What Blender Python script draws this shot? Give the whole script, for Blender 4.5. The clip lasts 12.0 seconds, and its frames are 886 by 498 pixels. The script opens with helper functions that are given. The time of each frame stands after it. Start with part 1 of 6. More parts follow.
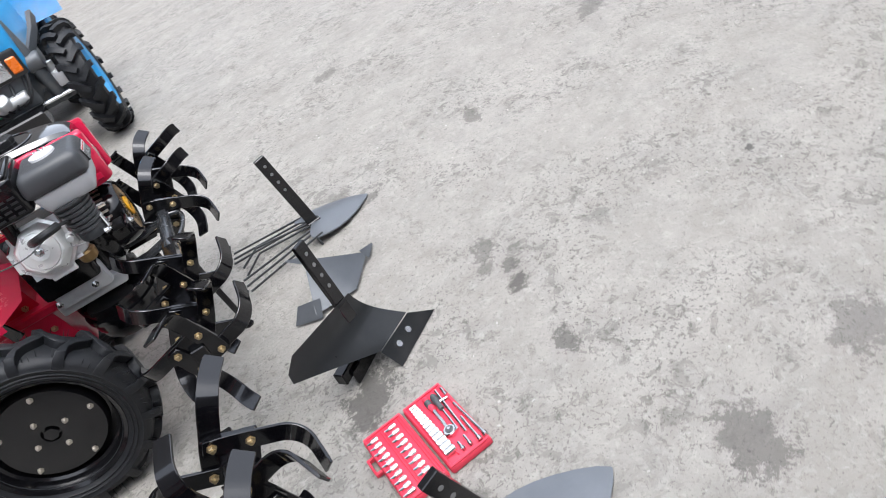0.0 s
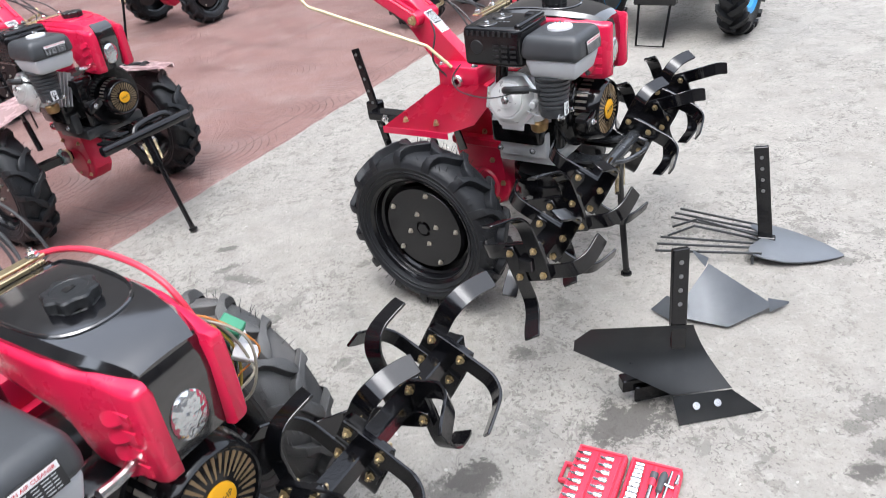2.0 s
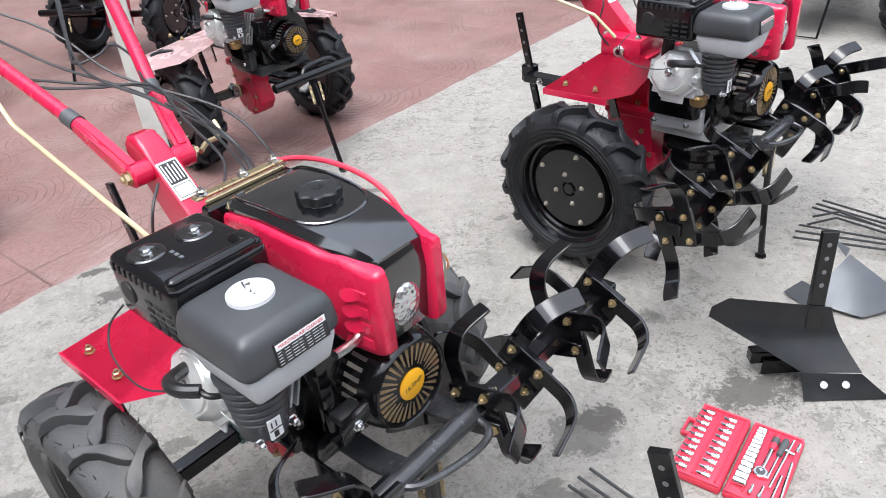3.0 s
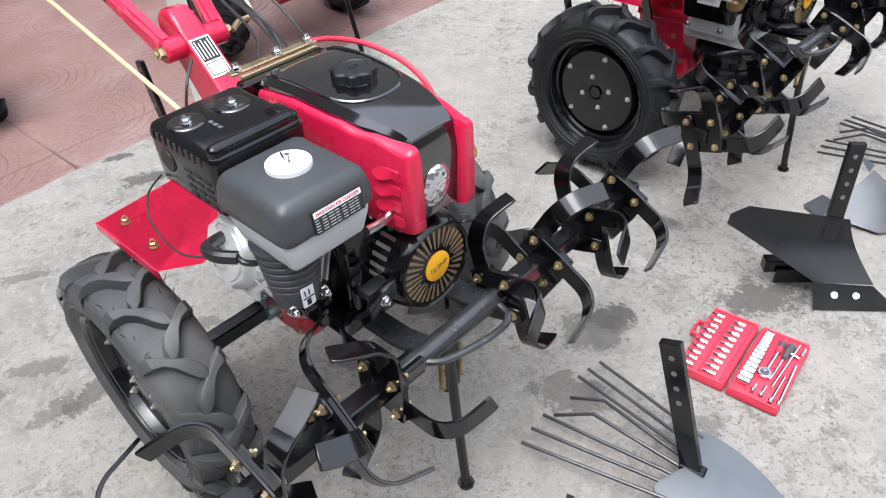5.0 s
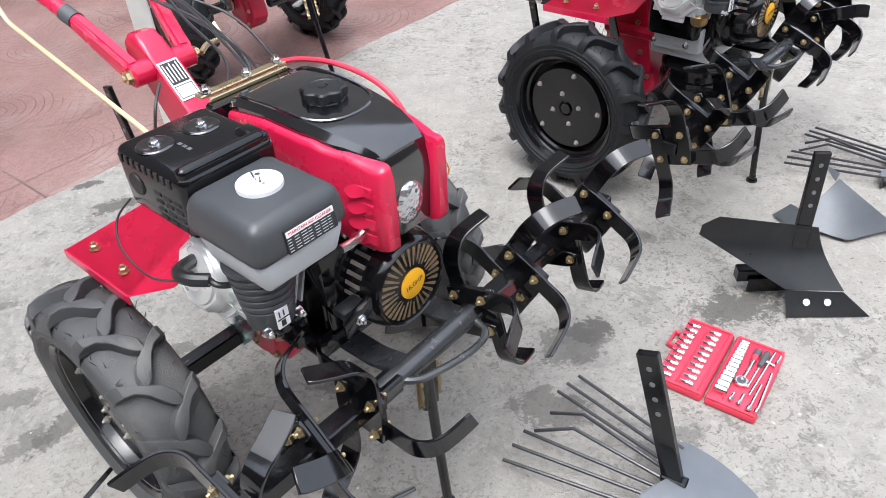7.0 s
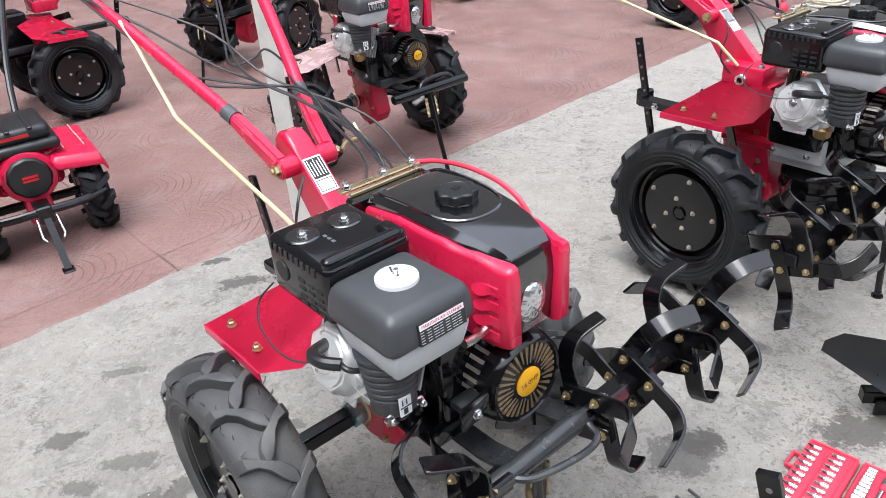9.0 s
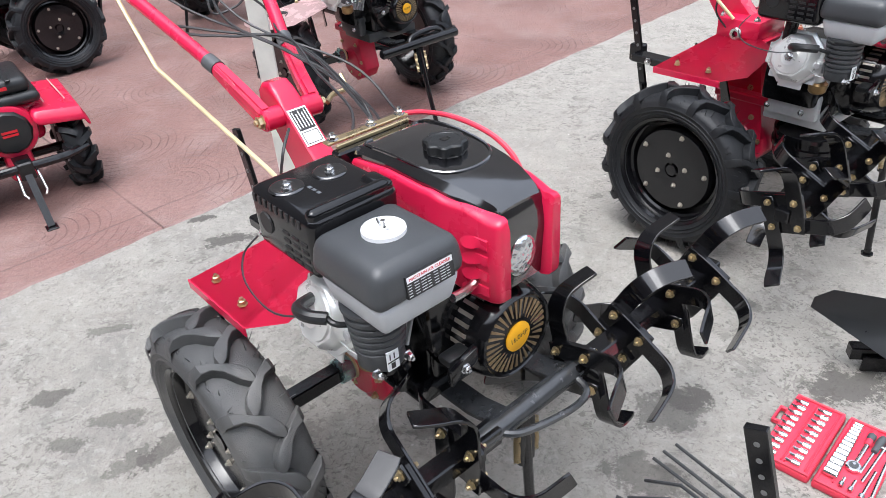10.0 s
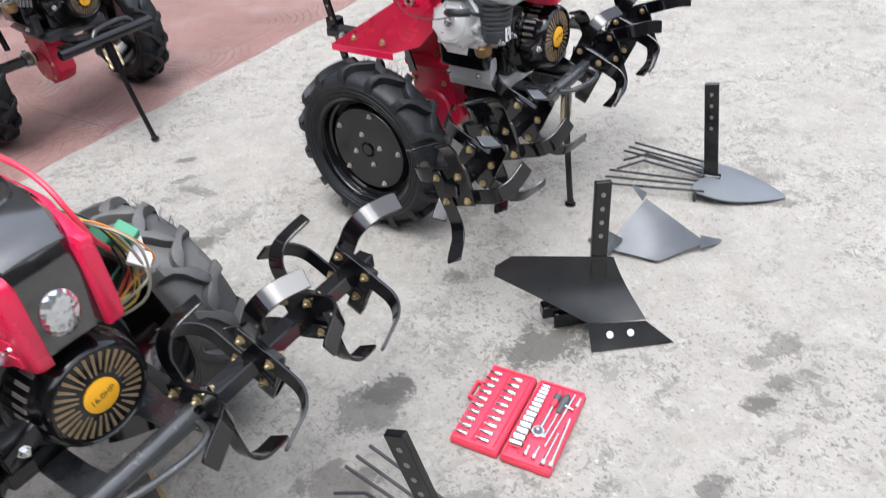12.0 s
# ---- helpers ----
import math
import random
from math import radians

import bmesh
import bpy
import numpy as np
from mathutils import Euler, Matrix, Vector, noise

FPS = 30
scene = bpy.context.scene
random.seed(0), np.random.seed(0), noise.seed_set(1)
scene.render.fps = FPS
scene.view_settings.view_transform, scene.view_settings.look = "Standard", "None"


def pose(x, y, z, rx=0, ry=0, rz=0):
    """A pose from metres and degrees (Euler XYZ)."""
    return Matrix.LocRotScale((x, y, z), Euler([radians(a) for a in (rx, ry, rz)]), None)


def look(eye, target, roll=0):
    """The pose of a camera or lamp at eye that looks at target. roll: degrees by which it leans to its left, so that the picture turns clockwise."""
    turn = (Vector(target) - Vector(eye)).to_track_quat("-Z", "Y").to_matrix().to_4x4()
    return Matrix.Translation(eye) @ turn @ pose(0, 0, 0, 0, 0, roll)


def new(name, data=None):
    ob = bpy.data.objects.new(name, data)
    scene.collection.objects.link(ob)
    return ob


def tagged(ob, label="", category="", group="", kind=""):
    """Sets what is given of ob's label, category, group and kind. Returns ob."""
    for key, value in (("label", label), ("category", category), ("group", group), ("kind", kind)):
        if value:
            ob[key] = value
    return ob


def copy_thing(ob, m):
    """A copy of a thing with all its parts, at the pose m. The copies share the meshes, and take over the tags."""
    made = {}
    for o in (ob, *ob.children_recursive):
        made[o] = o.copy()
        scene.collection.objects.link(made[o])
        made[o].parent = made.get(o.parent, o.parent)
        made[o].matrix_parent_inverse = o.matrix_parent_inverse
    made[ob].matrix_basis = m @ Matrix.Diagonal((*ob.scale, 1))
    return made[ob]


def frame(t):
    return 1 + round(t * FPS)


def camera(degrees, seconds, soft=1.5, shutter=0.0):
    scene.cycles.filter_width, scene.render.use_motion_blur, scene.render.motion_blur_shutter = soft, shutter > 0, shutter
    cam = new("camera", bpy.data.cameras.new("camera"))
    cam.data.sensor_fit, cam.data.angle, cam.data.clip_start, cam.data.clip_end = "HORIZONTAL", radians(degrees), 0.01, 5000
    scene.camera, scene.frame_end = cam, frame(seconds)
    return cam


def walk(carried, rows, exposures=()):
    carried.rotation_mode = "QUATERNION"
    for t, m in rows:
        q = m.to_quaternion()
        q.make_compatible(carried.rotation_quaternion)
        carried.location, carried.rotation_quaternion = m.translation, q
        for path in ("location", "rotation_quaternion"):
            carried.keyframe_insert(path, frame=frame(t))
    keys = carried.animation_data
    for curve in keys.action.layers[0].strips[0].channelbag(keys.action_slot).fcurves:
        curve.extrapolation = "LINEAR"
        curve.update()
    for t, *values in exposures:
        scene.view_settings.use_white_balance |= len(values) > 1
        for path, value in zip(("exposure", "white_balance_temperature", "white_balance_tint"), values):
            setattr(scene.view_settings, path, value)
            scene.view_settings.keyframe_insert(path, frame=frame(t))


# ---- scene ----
cam = camera(62.5, 12.0, soft=0.8, shutter=0.2)
PATH = [
    (0, (-0.08, 0.403, 1.372), (1.207, 1.42, 0.228), -26.3),
    (0.5, (0.04, 0.361, 1.375), (1.235, 1.555, 0.305), -19.1),
    (1, (0.202, 0.383, 1.398), (1.025, 1.881, 0.359), -12.9),
    (1.5, (0.3, 0.353, 1.416), (0.693, 2.114, 0.552), -9.0),
    (2, (0.312, 0.29, 1.384), (0.486, 2.005, 0.368), -7.7),
    (2.5, (0.212, 0.21, 1.388), (0.317, 1.901, 0.325), -4.6),
    (3, (0.142, 0.135, 1.42), (0.053, 1.833, 0.366), -5.3),
    (3.2, (0.129, 0.12, 1.425), (0.029, 1.821, 0.377), -4.9),
    (4.8, (0.11, 0.087, 1.41), (-0.079, 1.677, 0.21), -5.1),
    (5, (0.113, 0.085, 1.399), (-0.017, 1.643, 0.152), -3.7),
    (5.5, (0.119, 0.078, 1.394), (0.043, 1.612, 0.114), -5.5),
    (6, (0.121, 0.074, 1.395), (0.073, 1.663, 0.182), -4.6),
    (6.5, (0.118, 0.07, 1.398), (0.053, 1.691, 0.228), -2.9),
    (7, (0.116, 0.083, 1.391), (0.051, 1.678, 0.186), -3.8),
    (7.5, (0.108, 0.08, 1.394), (-0.028, 1.694, 0.222), -4.3),
    (7.7, (0.098, 0.074, 1.402), (-0.083, 1.729, 0.293), -4.0),
    (9.3, (0.071, 0.05, 1.434), (-0.248, 1.76, 0.447), -4.8),
    (9.5, (0.071, 0.06, 1.411), (-0.215, 1.722, 0.336), -4.8),
    (10, (0.07, 0.066, 1.407), (-0.217, 1.725, 0.327), -4.3),
    (10.5, (0.077, 0.069, 1.405), (-0.16, 1.724, 0.308), -4.1),
    (11, (0.144, 0.083, 1.419), (0.273, 1.796, 0.394), -1.5),
    (11.5, (0.295, 0.142, 1.42), (0.482, 1.868, 0.427), -4.1),
    (12, (0.502, 0.228, 1.381), (0.632, 1.833, 0.194), -5.4),
]
walk(cam, [(t, look(eye, target, roll)) for t, eye, target, roll in PATH],
     [(0, 1.64, 6180, 10), (0.5, 1.68, 6180, 10), (1, 1.80, 6180, 10), (2, 1.88, 6180, 10), (3, 1.86, 6180, 10), (5, 1.84, 6180, 10), (7.5, 1.88, 6180, 10), (9.5, 1.80, 6180, 10), (10.5, 1.82, 6180, 10), (11, 1.84, 6180, 10), (12, 1.90, 6180, 10)])

# ---- world, sun, exposure ----
world = bpy.data.worlds.new("world")
scene.world = world
world.use_nodes = True
wn, wl = world.node_tree.nodes, world.node_tree.links
sky = wn.new("ShaderNodeTexSky")
sky.sky_type, sky.sun_disc = "NISHITA", False
sky.sun_elevation, sky.sun_rotation = radians(74), radians(200)
sky.dust_density, sky.air_density = 3.0, 1.0
grey = wn.new("ShaderNodeHueSaturation")
grey.inputs["Saturation"].default_value = 0.32
wl.new(sky.outputs[0], grey.inputs["Color"])
wl.new(grey.outputs[0], wn["Background"].inputs["Color"])
wn["Background"].inputs["Strength"].default_value = 0.15
sun = new("sun", bpy.data.lights.new("sun", "SUN"))
sun.data.energy, sun.data.angle, sun.data.color = 0.5, radians(40), (1.0, 0.985, 0.97)
sun.matrix_world = look((-0.9, -0.9, 9), (0, 1.5, 0))


# ---- materials ----
def material(name, colour, rough=0.5, metal=0.0, coat=0.0, vary=0.12, scale=30.0, bump=0.0, bump_scale=200.0, dirt=None, dirt_amount=0.0, spec=0.5):
    m = bpy.data.materials.new(name)
    m.use_nodes = True
    n, l = m.node_tree.nodes, m.node_tree.links
    b = n["Principled BSDF"]
    b.inputs["Roughness"].default_value, b.inputs["Metallic"].default_value = rough, metal
    b.inputs["Specular IOR Level"].default_value = spec
    b.inputs["Coat Weight"].default_value, b.inputs["Coat Roughness"].default_value = coat, 0.08
    tc = n.new("ShaderNodeTexCoord")
    big = n.new("ShaderNodeTexNoise")
    big.inputs["Scale"].default_value, big.inputs["Detail"].default_value, big.inputs["Roughness"].default_value = scale, 6, 0.62
    l.new(tc.outputs["Object"], big.inputs["Vector"])
    mix = n.new("ShaderNodeMix")
    mix.data_type = "RGBA"
    mix.inputs["A"].default_value = (*[c * (1 - vary) for c in colour], 1)
    mix.inputs["B"].default_value = (*[min(1, c * (1 + vary)) for c in colour], 1)
    l.new(big.outputs["Fac"], mix.inputs["Factor"])
    last = mix.outputs["Result"]
    rr = n.new("ShaderNodeMapRange")
    rr.inputs["To Min"].default_value, rr.inputs["To Max"].default_value = max(0.03, rough - 0.1), min(1, rough + 0.14)
    l.new(big.outputs["Fac"], rr.inputs["Value"])
    l.new(rr.outputs["Result"], b.inputs["Roughness"])
    if dirt:
        dn = n.new("ShaderNodeTexNoise")
        dn.inputs["Scale"].default_value, dn.inputs["Detail"].default_value = scale * 0.35, 8
        l.new(tc.outputs["Object"], dn.inputs["Vector"])
        ramp = n.new("ShaderNodeMapRange")
        ramp.inputs["From Min"].default_value, ramp.inputs["From Max"].default_value = 0.5, 0.75
        ramp.inputs["To Max"].default_value = dirt_amount
        l.new(dn.outputs["Fac"], ramp.inputs["Value"])
        dm = n.new("ShaderNodeMix")
        dm.data_type = "RGBA"
        dm.inputs["B"].default_value = (*dirt, 1)
        l.new(ramp.outputs["Result"], dm.inputs["Factor"])
        l.new(last, dm.inputs["A"])
        last = dm.outputs["Result"]
    l.new(last, b.inputs["Base Color"])
    if bump:
        fine = n.new("ShaderNodeTexNoise")
        fine.inputs["Scale"].default_value, fine.inputs["Detail"].default_value = bump_scale, 4
        l.new(tc.outputs["Object"], fine.inputs["Vector"])
        bm_ = n.new("ShaderNodeBump")
        bm_.inputs["Strength"].default_value, bm_.inputs["Distance"].default_value = bump, 0.002
        l.new(fine.outputs["Fac"], bm_.inputs["Height"])
        l.new(bm_.outputs["Normal"], b.inputs["Normal"])
    return m


RED = material("red_paint", (0.60, 0.013, 0.060), 0.24, coat=0.35, vary=0.05, scale=7, spec=0.4, bump=0.012, bump_scale=60)
RED_DARK = material("red_casting_paint", (0.62, 0.014, 0.058), 0.32, coat=0.3, vary=0.15, bump=0.25, bump_scale=140)
BLACK = material("black_gloss_paint", (0.005, 0.005, 0.006), 0.10, coat=0.0, vary=0.3, bump=0.1, bump_scale=120, dirt=(0.05, 0.048, 0.045), dirt_amount=0.05, spec=0.5)
BLACK_PANEL = material("black_piano_plastic", (0.004, 0.004, 0.005), 0.09, coat=1.0, vary=0.2, dirt=(0.12, 0.12, 0.12), dirt_amount=0.08, scale=190, spec=1.0)
PLASTIC = material("black_matt_plastic", (0.012, 0.013, 0.014), 0.36, vary=0.15, bump=0.2, bump_scale=600, dirt=(0.1, 0.1, 0.1), dirt_amount=0.1)
RUBBER = material("tyre_rubber", (0.011, 0.012, 0.014), 0.42, vary=0.4, bump=0.4, bump_scale=520, dirt=(0.065, 0.063, 0.06), dirt_amount=0.25, scale=22, spec=0.3)
DUSTY_RUBBER = material("dusty_tyre_rubber", (0.055, 0.056, 0.057), 0.5, vary=0.5, bump=0.6, bump_scale=420, dirt=(0.165, 0.157, 0.147), dirt_amount=0.7, scale=14, spec=0.45)
TINE = material("black_tine_paint", (0.003, 0.003, 0.004), 0.07, vary=0.3, bump=0.04, bump_scale=60, dirt=(0.06, 0.058, 0.055), dirt_amount=0.03, spec=0.7)
ALU = material("cast_aluminium", (0.60, 0.61, 0.62), 0.36, metal=0.45, vary=0.18, bump=0.3, bump_scale=250)
GREY_PLASTIC = material("light_grey_plastic", (0.50, 0.515, 0.53), 0.45, vary=0.08)
STEEL = material("grey_steel_paint", (0.138, 0.149, 0.163), 0.32, metal=0.3, vary=0.25, bump=0.08, scale=9, dirt=(0.2, 0.195, 0.185), dirt_amount=0.15)
DARK_STEEL = material("dark_steel_paint", (0.029, 0.031, 0.033), 0.30, coat=0.15, vary=0.25, bump=0.1, scale=14, dirt=(0.2, 0.19, 0.18), dirt_amount=0.22)
ZINC = material("yellow_zinc", (0.56, 0.45, 0.27), 0.28, metal=0.9, vary=0.3)
CHROME = material("bright_steel", (0.72, 0.72, 0.72), 0.2, metal=1.0, vary=0.1)
CREAM = material("cream_zinc_rod", (0.72, 0.62, 0.38), 0.35, metal=0.4, vary=0.12)
YELLOW = material("yellow_sticker", (0.85, 0.42, 0.01), 0.4, vary=0.05)
WHITE = material("white_sticker", (0.75, 0.76, 0.77), 0.4, vary=0.06)
INK = material("black_ink", (0.015, 0.015, 0.016), 0.5)
RED_INK = material("red_ink", (0.5, 0.01, 0.02), 0.5)
RED_PLASTIC = material("red_case_plastic", (0.66, 0.038, 0.075), 0.42, vary=0.1, bump=0.1)
CABLE = material("black_cable", (0.026, 0.027, 0.029), 0.42)
LENS = material("headlight_glass", (0.62, 0.64, 0.66), 0.10, metal=0.85, vary=0.12, scale=90)
ln_, ll_ = LENS.node_tree.nodes, LENS.node_tree.links
vor = ln_.new("ShaderNodeTexVoronoi")
vor.inputs["Scale"].default_value = 110
tco = ln_.new("ShaderNodeTexCoord")
ll_.new(tco.outputs["Object"], vor.inputs["Vector"])
lb_ = ln_.new("ShaderNodeBump")
lb_.inputs["Strength"].default_value, lb_.inputs["Distance"].default_value = 0.7, 0.003
ll_.new(vor.outputs["Distance"], lb_.inputs["Height"])
ll_.new(lb_.outputs["Normal"], ln_["Principled BSDF"].inputs["Normal"])


# ---- mesh helpers ----
def part(name, bm, mat, parent, label="", smooth=35):
    me = bpy.data.meshes.new(name)
    bmesh.ops.recalc_face_normals(bm, faces=bm.faces[:])
    lim = radians(smooth)
    for f in bm.faces:
        f.smooth = True
    for e in bm.edges:
        e.smooth = len(e.link_faces) == 2 and e.calc_face_angle(3.0) < lim
    bm.to_mesh(me)
    bm.free()
    me.materials.append(mat)
    ob = new(name, me)
    ob.parent = parent
    if label:
        tagged(ob, label)
    return ob


def thing(name, m, label, category, group="", kind=""):
    ob = new(name)
    ob.empty_display_size = 0.1
    ob.matrix_basis = m
    return tagged(ob, label, category, group, kind)


def B():
    return bmesh.new()


def box(bm, x0, x1, y0, y1, z0, z1, bevel=0.0, seg=2, m=None):
    vs = [bm.verts.new((x, y, z)) for x in (x0, x1) for y in (y0, y1) for z in (z0, z1)]
    fs = [bm.faces.new([vs[i] for i in q]) for q in ((0, 1, 3, 2), (4, 6, 7, 5), (0, 4, 5, 1), (2, 3, 7, 6), (0, 2, 6, 4), (1, 5, 7, 3))]
    geo = vs
    if bevel:
        es = list({e for f in fs for e in f.edges})
        r = bmesh.ops.bevel(bm, geom=es, offset=bevel, segments=seg, profile=0.5, affect="EDGES")
        geo = list({v for f in r["faces"] for v in f.verts} | {v for v in vs if v.is_valid})
    if m is not None:
        bmesh.ops.transform(bm, matrix=m, verts=geo)
    return geo


def along(p0, p1):
    p0, p1 = Vector(p0), Vector(p1)
    d = p1 - p0
    return Matrix.Translation(p0) @ d.to_track_quat("Z", "Y").to_matrix().to_4x4(), d.length


def cyl(bm, p0, p1, r0, r1=None, seg=16, bevel=0.0):
    m, h = along(p0, p1)
    r1 = r0 if r1 is None else r1
    prof = [(0, 0), (r0, 0), (r1, h), (0, h)]
    if bevel:
        prof = [(0, 0), (r0 - bevel, 0), (r0, bevel), (r1, h - bevel), (r1 - bevel, h), (0, h)]
    lathe(bm, prof, m, seg)


def lathe(bm, prof, m, seg=24):
    """Turns (radius, height) pairs about m's z axis."""
    rings = []
    for r, h in prof:
        if r < 1e-6:
            rings.append([bm.verts.new(m @ Vector((0, 0, h)))])
        else:
            rings.append([bm.verts.new(m @ Vector((r * math.cos(2 * math.pi * k / seg), r * math.sin(2 * math.pi * k / seg), h))) for k in range(seg)])
    for a, b in zip(rings, rings[1:]):
        for k in range(seg):
            j = (k + 1) % seg
            if len(a) == 1 and len(b) == 1:
                continue
            if len(a) == 1:
                bm.faces.new((a[0], b[j], b[k]))
            elif len(b) == 1:
                bm.faces.new((a[k], a[j], b[0]))
            else:
                bm.faces.new((a[k], a[j], b[j], b[k]))


def tube(bm, pts, r, seg=8, smooth_steps=0):
    """A round bar through points; smooth_steps rounds it by a spline."""
    pts = [Vector(p) for p in pts]
    if smooth_steps:
        q = [pts[0]] + pts + [pts[-1]]
        out = []
        for i in range(1, len(q) - 2):
            for k in range(smooth_steps):
                t = k / smooth_steps
                a, b, c, d = q[i - 1], q[i], q[i + 1], q[i + 2]
                out.append(0.5 * ((2 * b) + (c - a) * t + (2 * a - 5 * b + 4 * c - d) * t * t + (3 * b - a - 3 * c + d) * t ** 3))
        pts = out + [pts[-1]]
    ring_list, up = [], None
    for i, p in enumerate(pts):
        d = (pts[min(i + 1, len(pts) - 1)] - pts[max(i - 1, 0)]).normalized()
        if up is None:
            up = d.orthogonal().normalized()
        up = (up - d * up.dot(d)).normalized()
        side = d.cross(up)
        ring_list.append([bm.verts.new(p + r * (up * math.cos(2 * math.pi * k / seg) + side * math.sin(2 * math.pi * k / seg))) for k in range(seg)])
    for a, b in zip(ring_list, ring_list[1:]):
        for k in range(seg):
            bm.faces.new((a[k], a[(k + 1) % seg], b[(k + 1) % seg], b[k]))
    bm.faces.new(ring_list[0][::-1])
    bm.faces.new(ring_list[-1])


def prism(bm, outline, lo, hi, axis="y", bevel=0.0, seg=2, m=None):
    """A plate: the outline's pairs in the plane across the axis, from lo to hi along it."""
    def at(a, b, c):
        return {"y": (a, c, b), "x": (c, a, b), "z": (a, b, c)}[axis]
    v0 = [bm.verts.new(at(a, b, lo)) for a, b in outline]
    v1 = [bm.verts.new(at(a, b, hi)) for a, b in outline]
    fs = [bm.faces.new(v0), bm.faces.new(v1[::-1])]
    n = len(outline)
    for k in range(n):
        fs.append(bm.faces.new((v0[k], v1[k], v1[(k + 1) % n], v0[(k + 1) % n])))
    geo = v0 + v1
    if bevel:
        es = [e for e in set(fs[0].edges) | set(fs[1].edges)]
        r = bmesh.ops.bevel(bm, geom=es, offset=bevel, segments=seg, profile=0.5, affect="EDGES")
        geo = list({v for f in r["faces"] for v in f.verts} | {v for v in geo if v.is_valid})
    if m is not None:
        bmesh.ops.transform(bm, matrix=m, verts=geo)
    return geo


def bar(bm, pts, width_dirs, w, th):
    """A flat bar swept through points; width_dirs gives its width's direction at each."""
    rings_ = []
    pts = [Vector(p) for p in pts]
    for i, p in enumerate(pts):
        d = (pts[min(i + 1, len(pts) - 1)] - pts[max(i - 1, 0)]).normalized()
        s = Vector(width_dirs[i])
        s = (s - d * s.dot(d)).normalized()
        n = d.cross(s)
        ww = w[i] if isinstance(w, (list, tuple)) else w
        rings_.append([bm.verts.new(p + s * a * ww / 2 + n * b * th / 2) for a, b in ((-1, -1), (1, -1), (1, 1), (-1, 1))])
    for a, b in zip(rings_, rings_[1:]):
        for k in range(4):
            bm.faces.new((a[k], a[(k + 1) % 4], b[(k + 1) % 4], b[k]))
    bm.faces.new(rings_[0][::-1])
    bm.faces.new(rings_[-1])


def bolt(bm, p, d, r=0.009, h=0.007):
    """A hexagon head with a washer and the thread's end, at p along d."""
    m, _ = along(p, Vector(p) + Vector(d))
    lathe(bm, [(0, 0), (r * 1.35, 0), (r * 1.35, 0.0015), (r, 0.0015), (r, h), (r * 0.8, h + 0.0012), (0, h + 0.0012)], m, 6)
    lathe(bm, [(r * 0.5, h), (r * 0.5, h + 0.006), (0, h + 0.006)], m, 8)


# ---- ground ----
EDGE_A, EDGE_B = Vector((-1.80, 1.865)), Vector((0.245, 4.43))
EDGE_D = (EDGE_B - EDGE_A).normalized()
EDGE_N = Vector((-EDGE_D.y, EDGE_D.x))

# damp and oily patches: place, half sizes, turn, strength
STAINS = [(0.86, 1.60, 0.17, 0.10, 10, 0.85), (0.40, 1.49, 0.16, 0.10, 30, 0.62), (0.30, 1.27, 0.13, 0.09, -20, 0.6), (-1.30, 2.418, 0.07, 0.035, 20, 0.9), (-1.13, 2.27, 0.14, 0.06, 25, 0.85),
          (-0.90, 1.26, 0.13, 0.05, 60, 0.7), (-1.08, 1.35, 0.12, 0.05, 15, 0.6), (0.67, 1.96, 0.05, 0.035, 0, 0.6), (-0.22, 1.38, 0.10, 0.06, 40, 0.55), (-0.12, 2.32, 0.11, 0.05, 10, 0.6),
          (-0.28, 2.94, 0.07, 0.03, 0, 0.75), (-0.20, 2.68, 0.12, 0.04, -30, 0.6), (0.25, 2.63, 0.05, 0.03, 0, 0.5), (1.31, 1.30, 0.06, 0.045, 0, 0.6), (1.37, 1.43, 0.06, 0.04, 0, 0.5),
          (0.85, 0.63, 0.15, 0.10, 30, 0.62), (1.10, 1.10, 0.07, 0.045, 50, 0.7), (1.45, 1.47, 0.09, 0.05, 20, 0.55), (1.38, 1.35, 0.05, 0.04, 0, 0.65), (2.95, 2.99, 0.12, 0.08, 0, 0.5),
          (2.30, 1.84, 0.12, 0.05, 40, 0.55), (3.15, 1.52, 0.18, 0.08, 0, 0.5), (1.17, 0.43, 0.12, 0.09, 0, 0.5), (1.88, 0.72, 0.03, 0.025, 0, 0.9), (1.72, 2.12, 0.16, 0.06, -25, 0.6), (1.80, 2.24, 0.10, 0.05, 0, 0.5), (0.55, 1.15, 0.10, 0.07, 20, 0.5),
          (-1.33, 1.41, 0.10, 0.05, 30, 0.75), (-1.32, 1.72, 0.12, 0.03, 20, 0.60), (-0.97, 1.21, 0.10, 0.05, 60, 0.60), (-1.18, 1.25, 0.08, 0.04, 10, 0.60), (-0.69, 1.51, 0.07, 0.04, 40, 0.60), (0.43, 1.53, 0.10, 0.07, 20, 0.75),
          (-0.10, 2.38, 0.07, 0.04, 0, 0.50), (0.15, 2.07, 0.06, 0.03, 40, 0.50), (-0.26, 2.78, 0.09, 0.03, 20, 0.60), (-0.14, 2.33, 0.06, 0.05, 0, 0.60), (1.31, 1.30, 0.05, 0.03, 0, 0.60), (0.69, 1.94, 0.05, 0.04, 0, 0.45)]

CONCRETE = bpy.data.materials.new("worn_concrete")
PAVING = bpy.data.materials.new("red_stamped_paving")


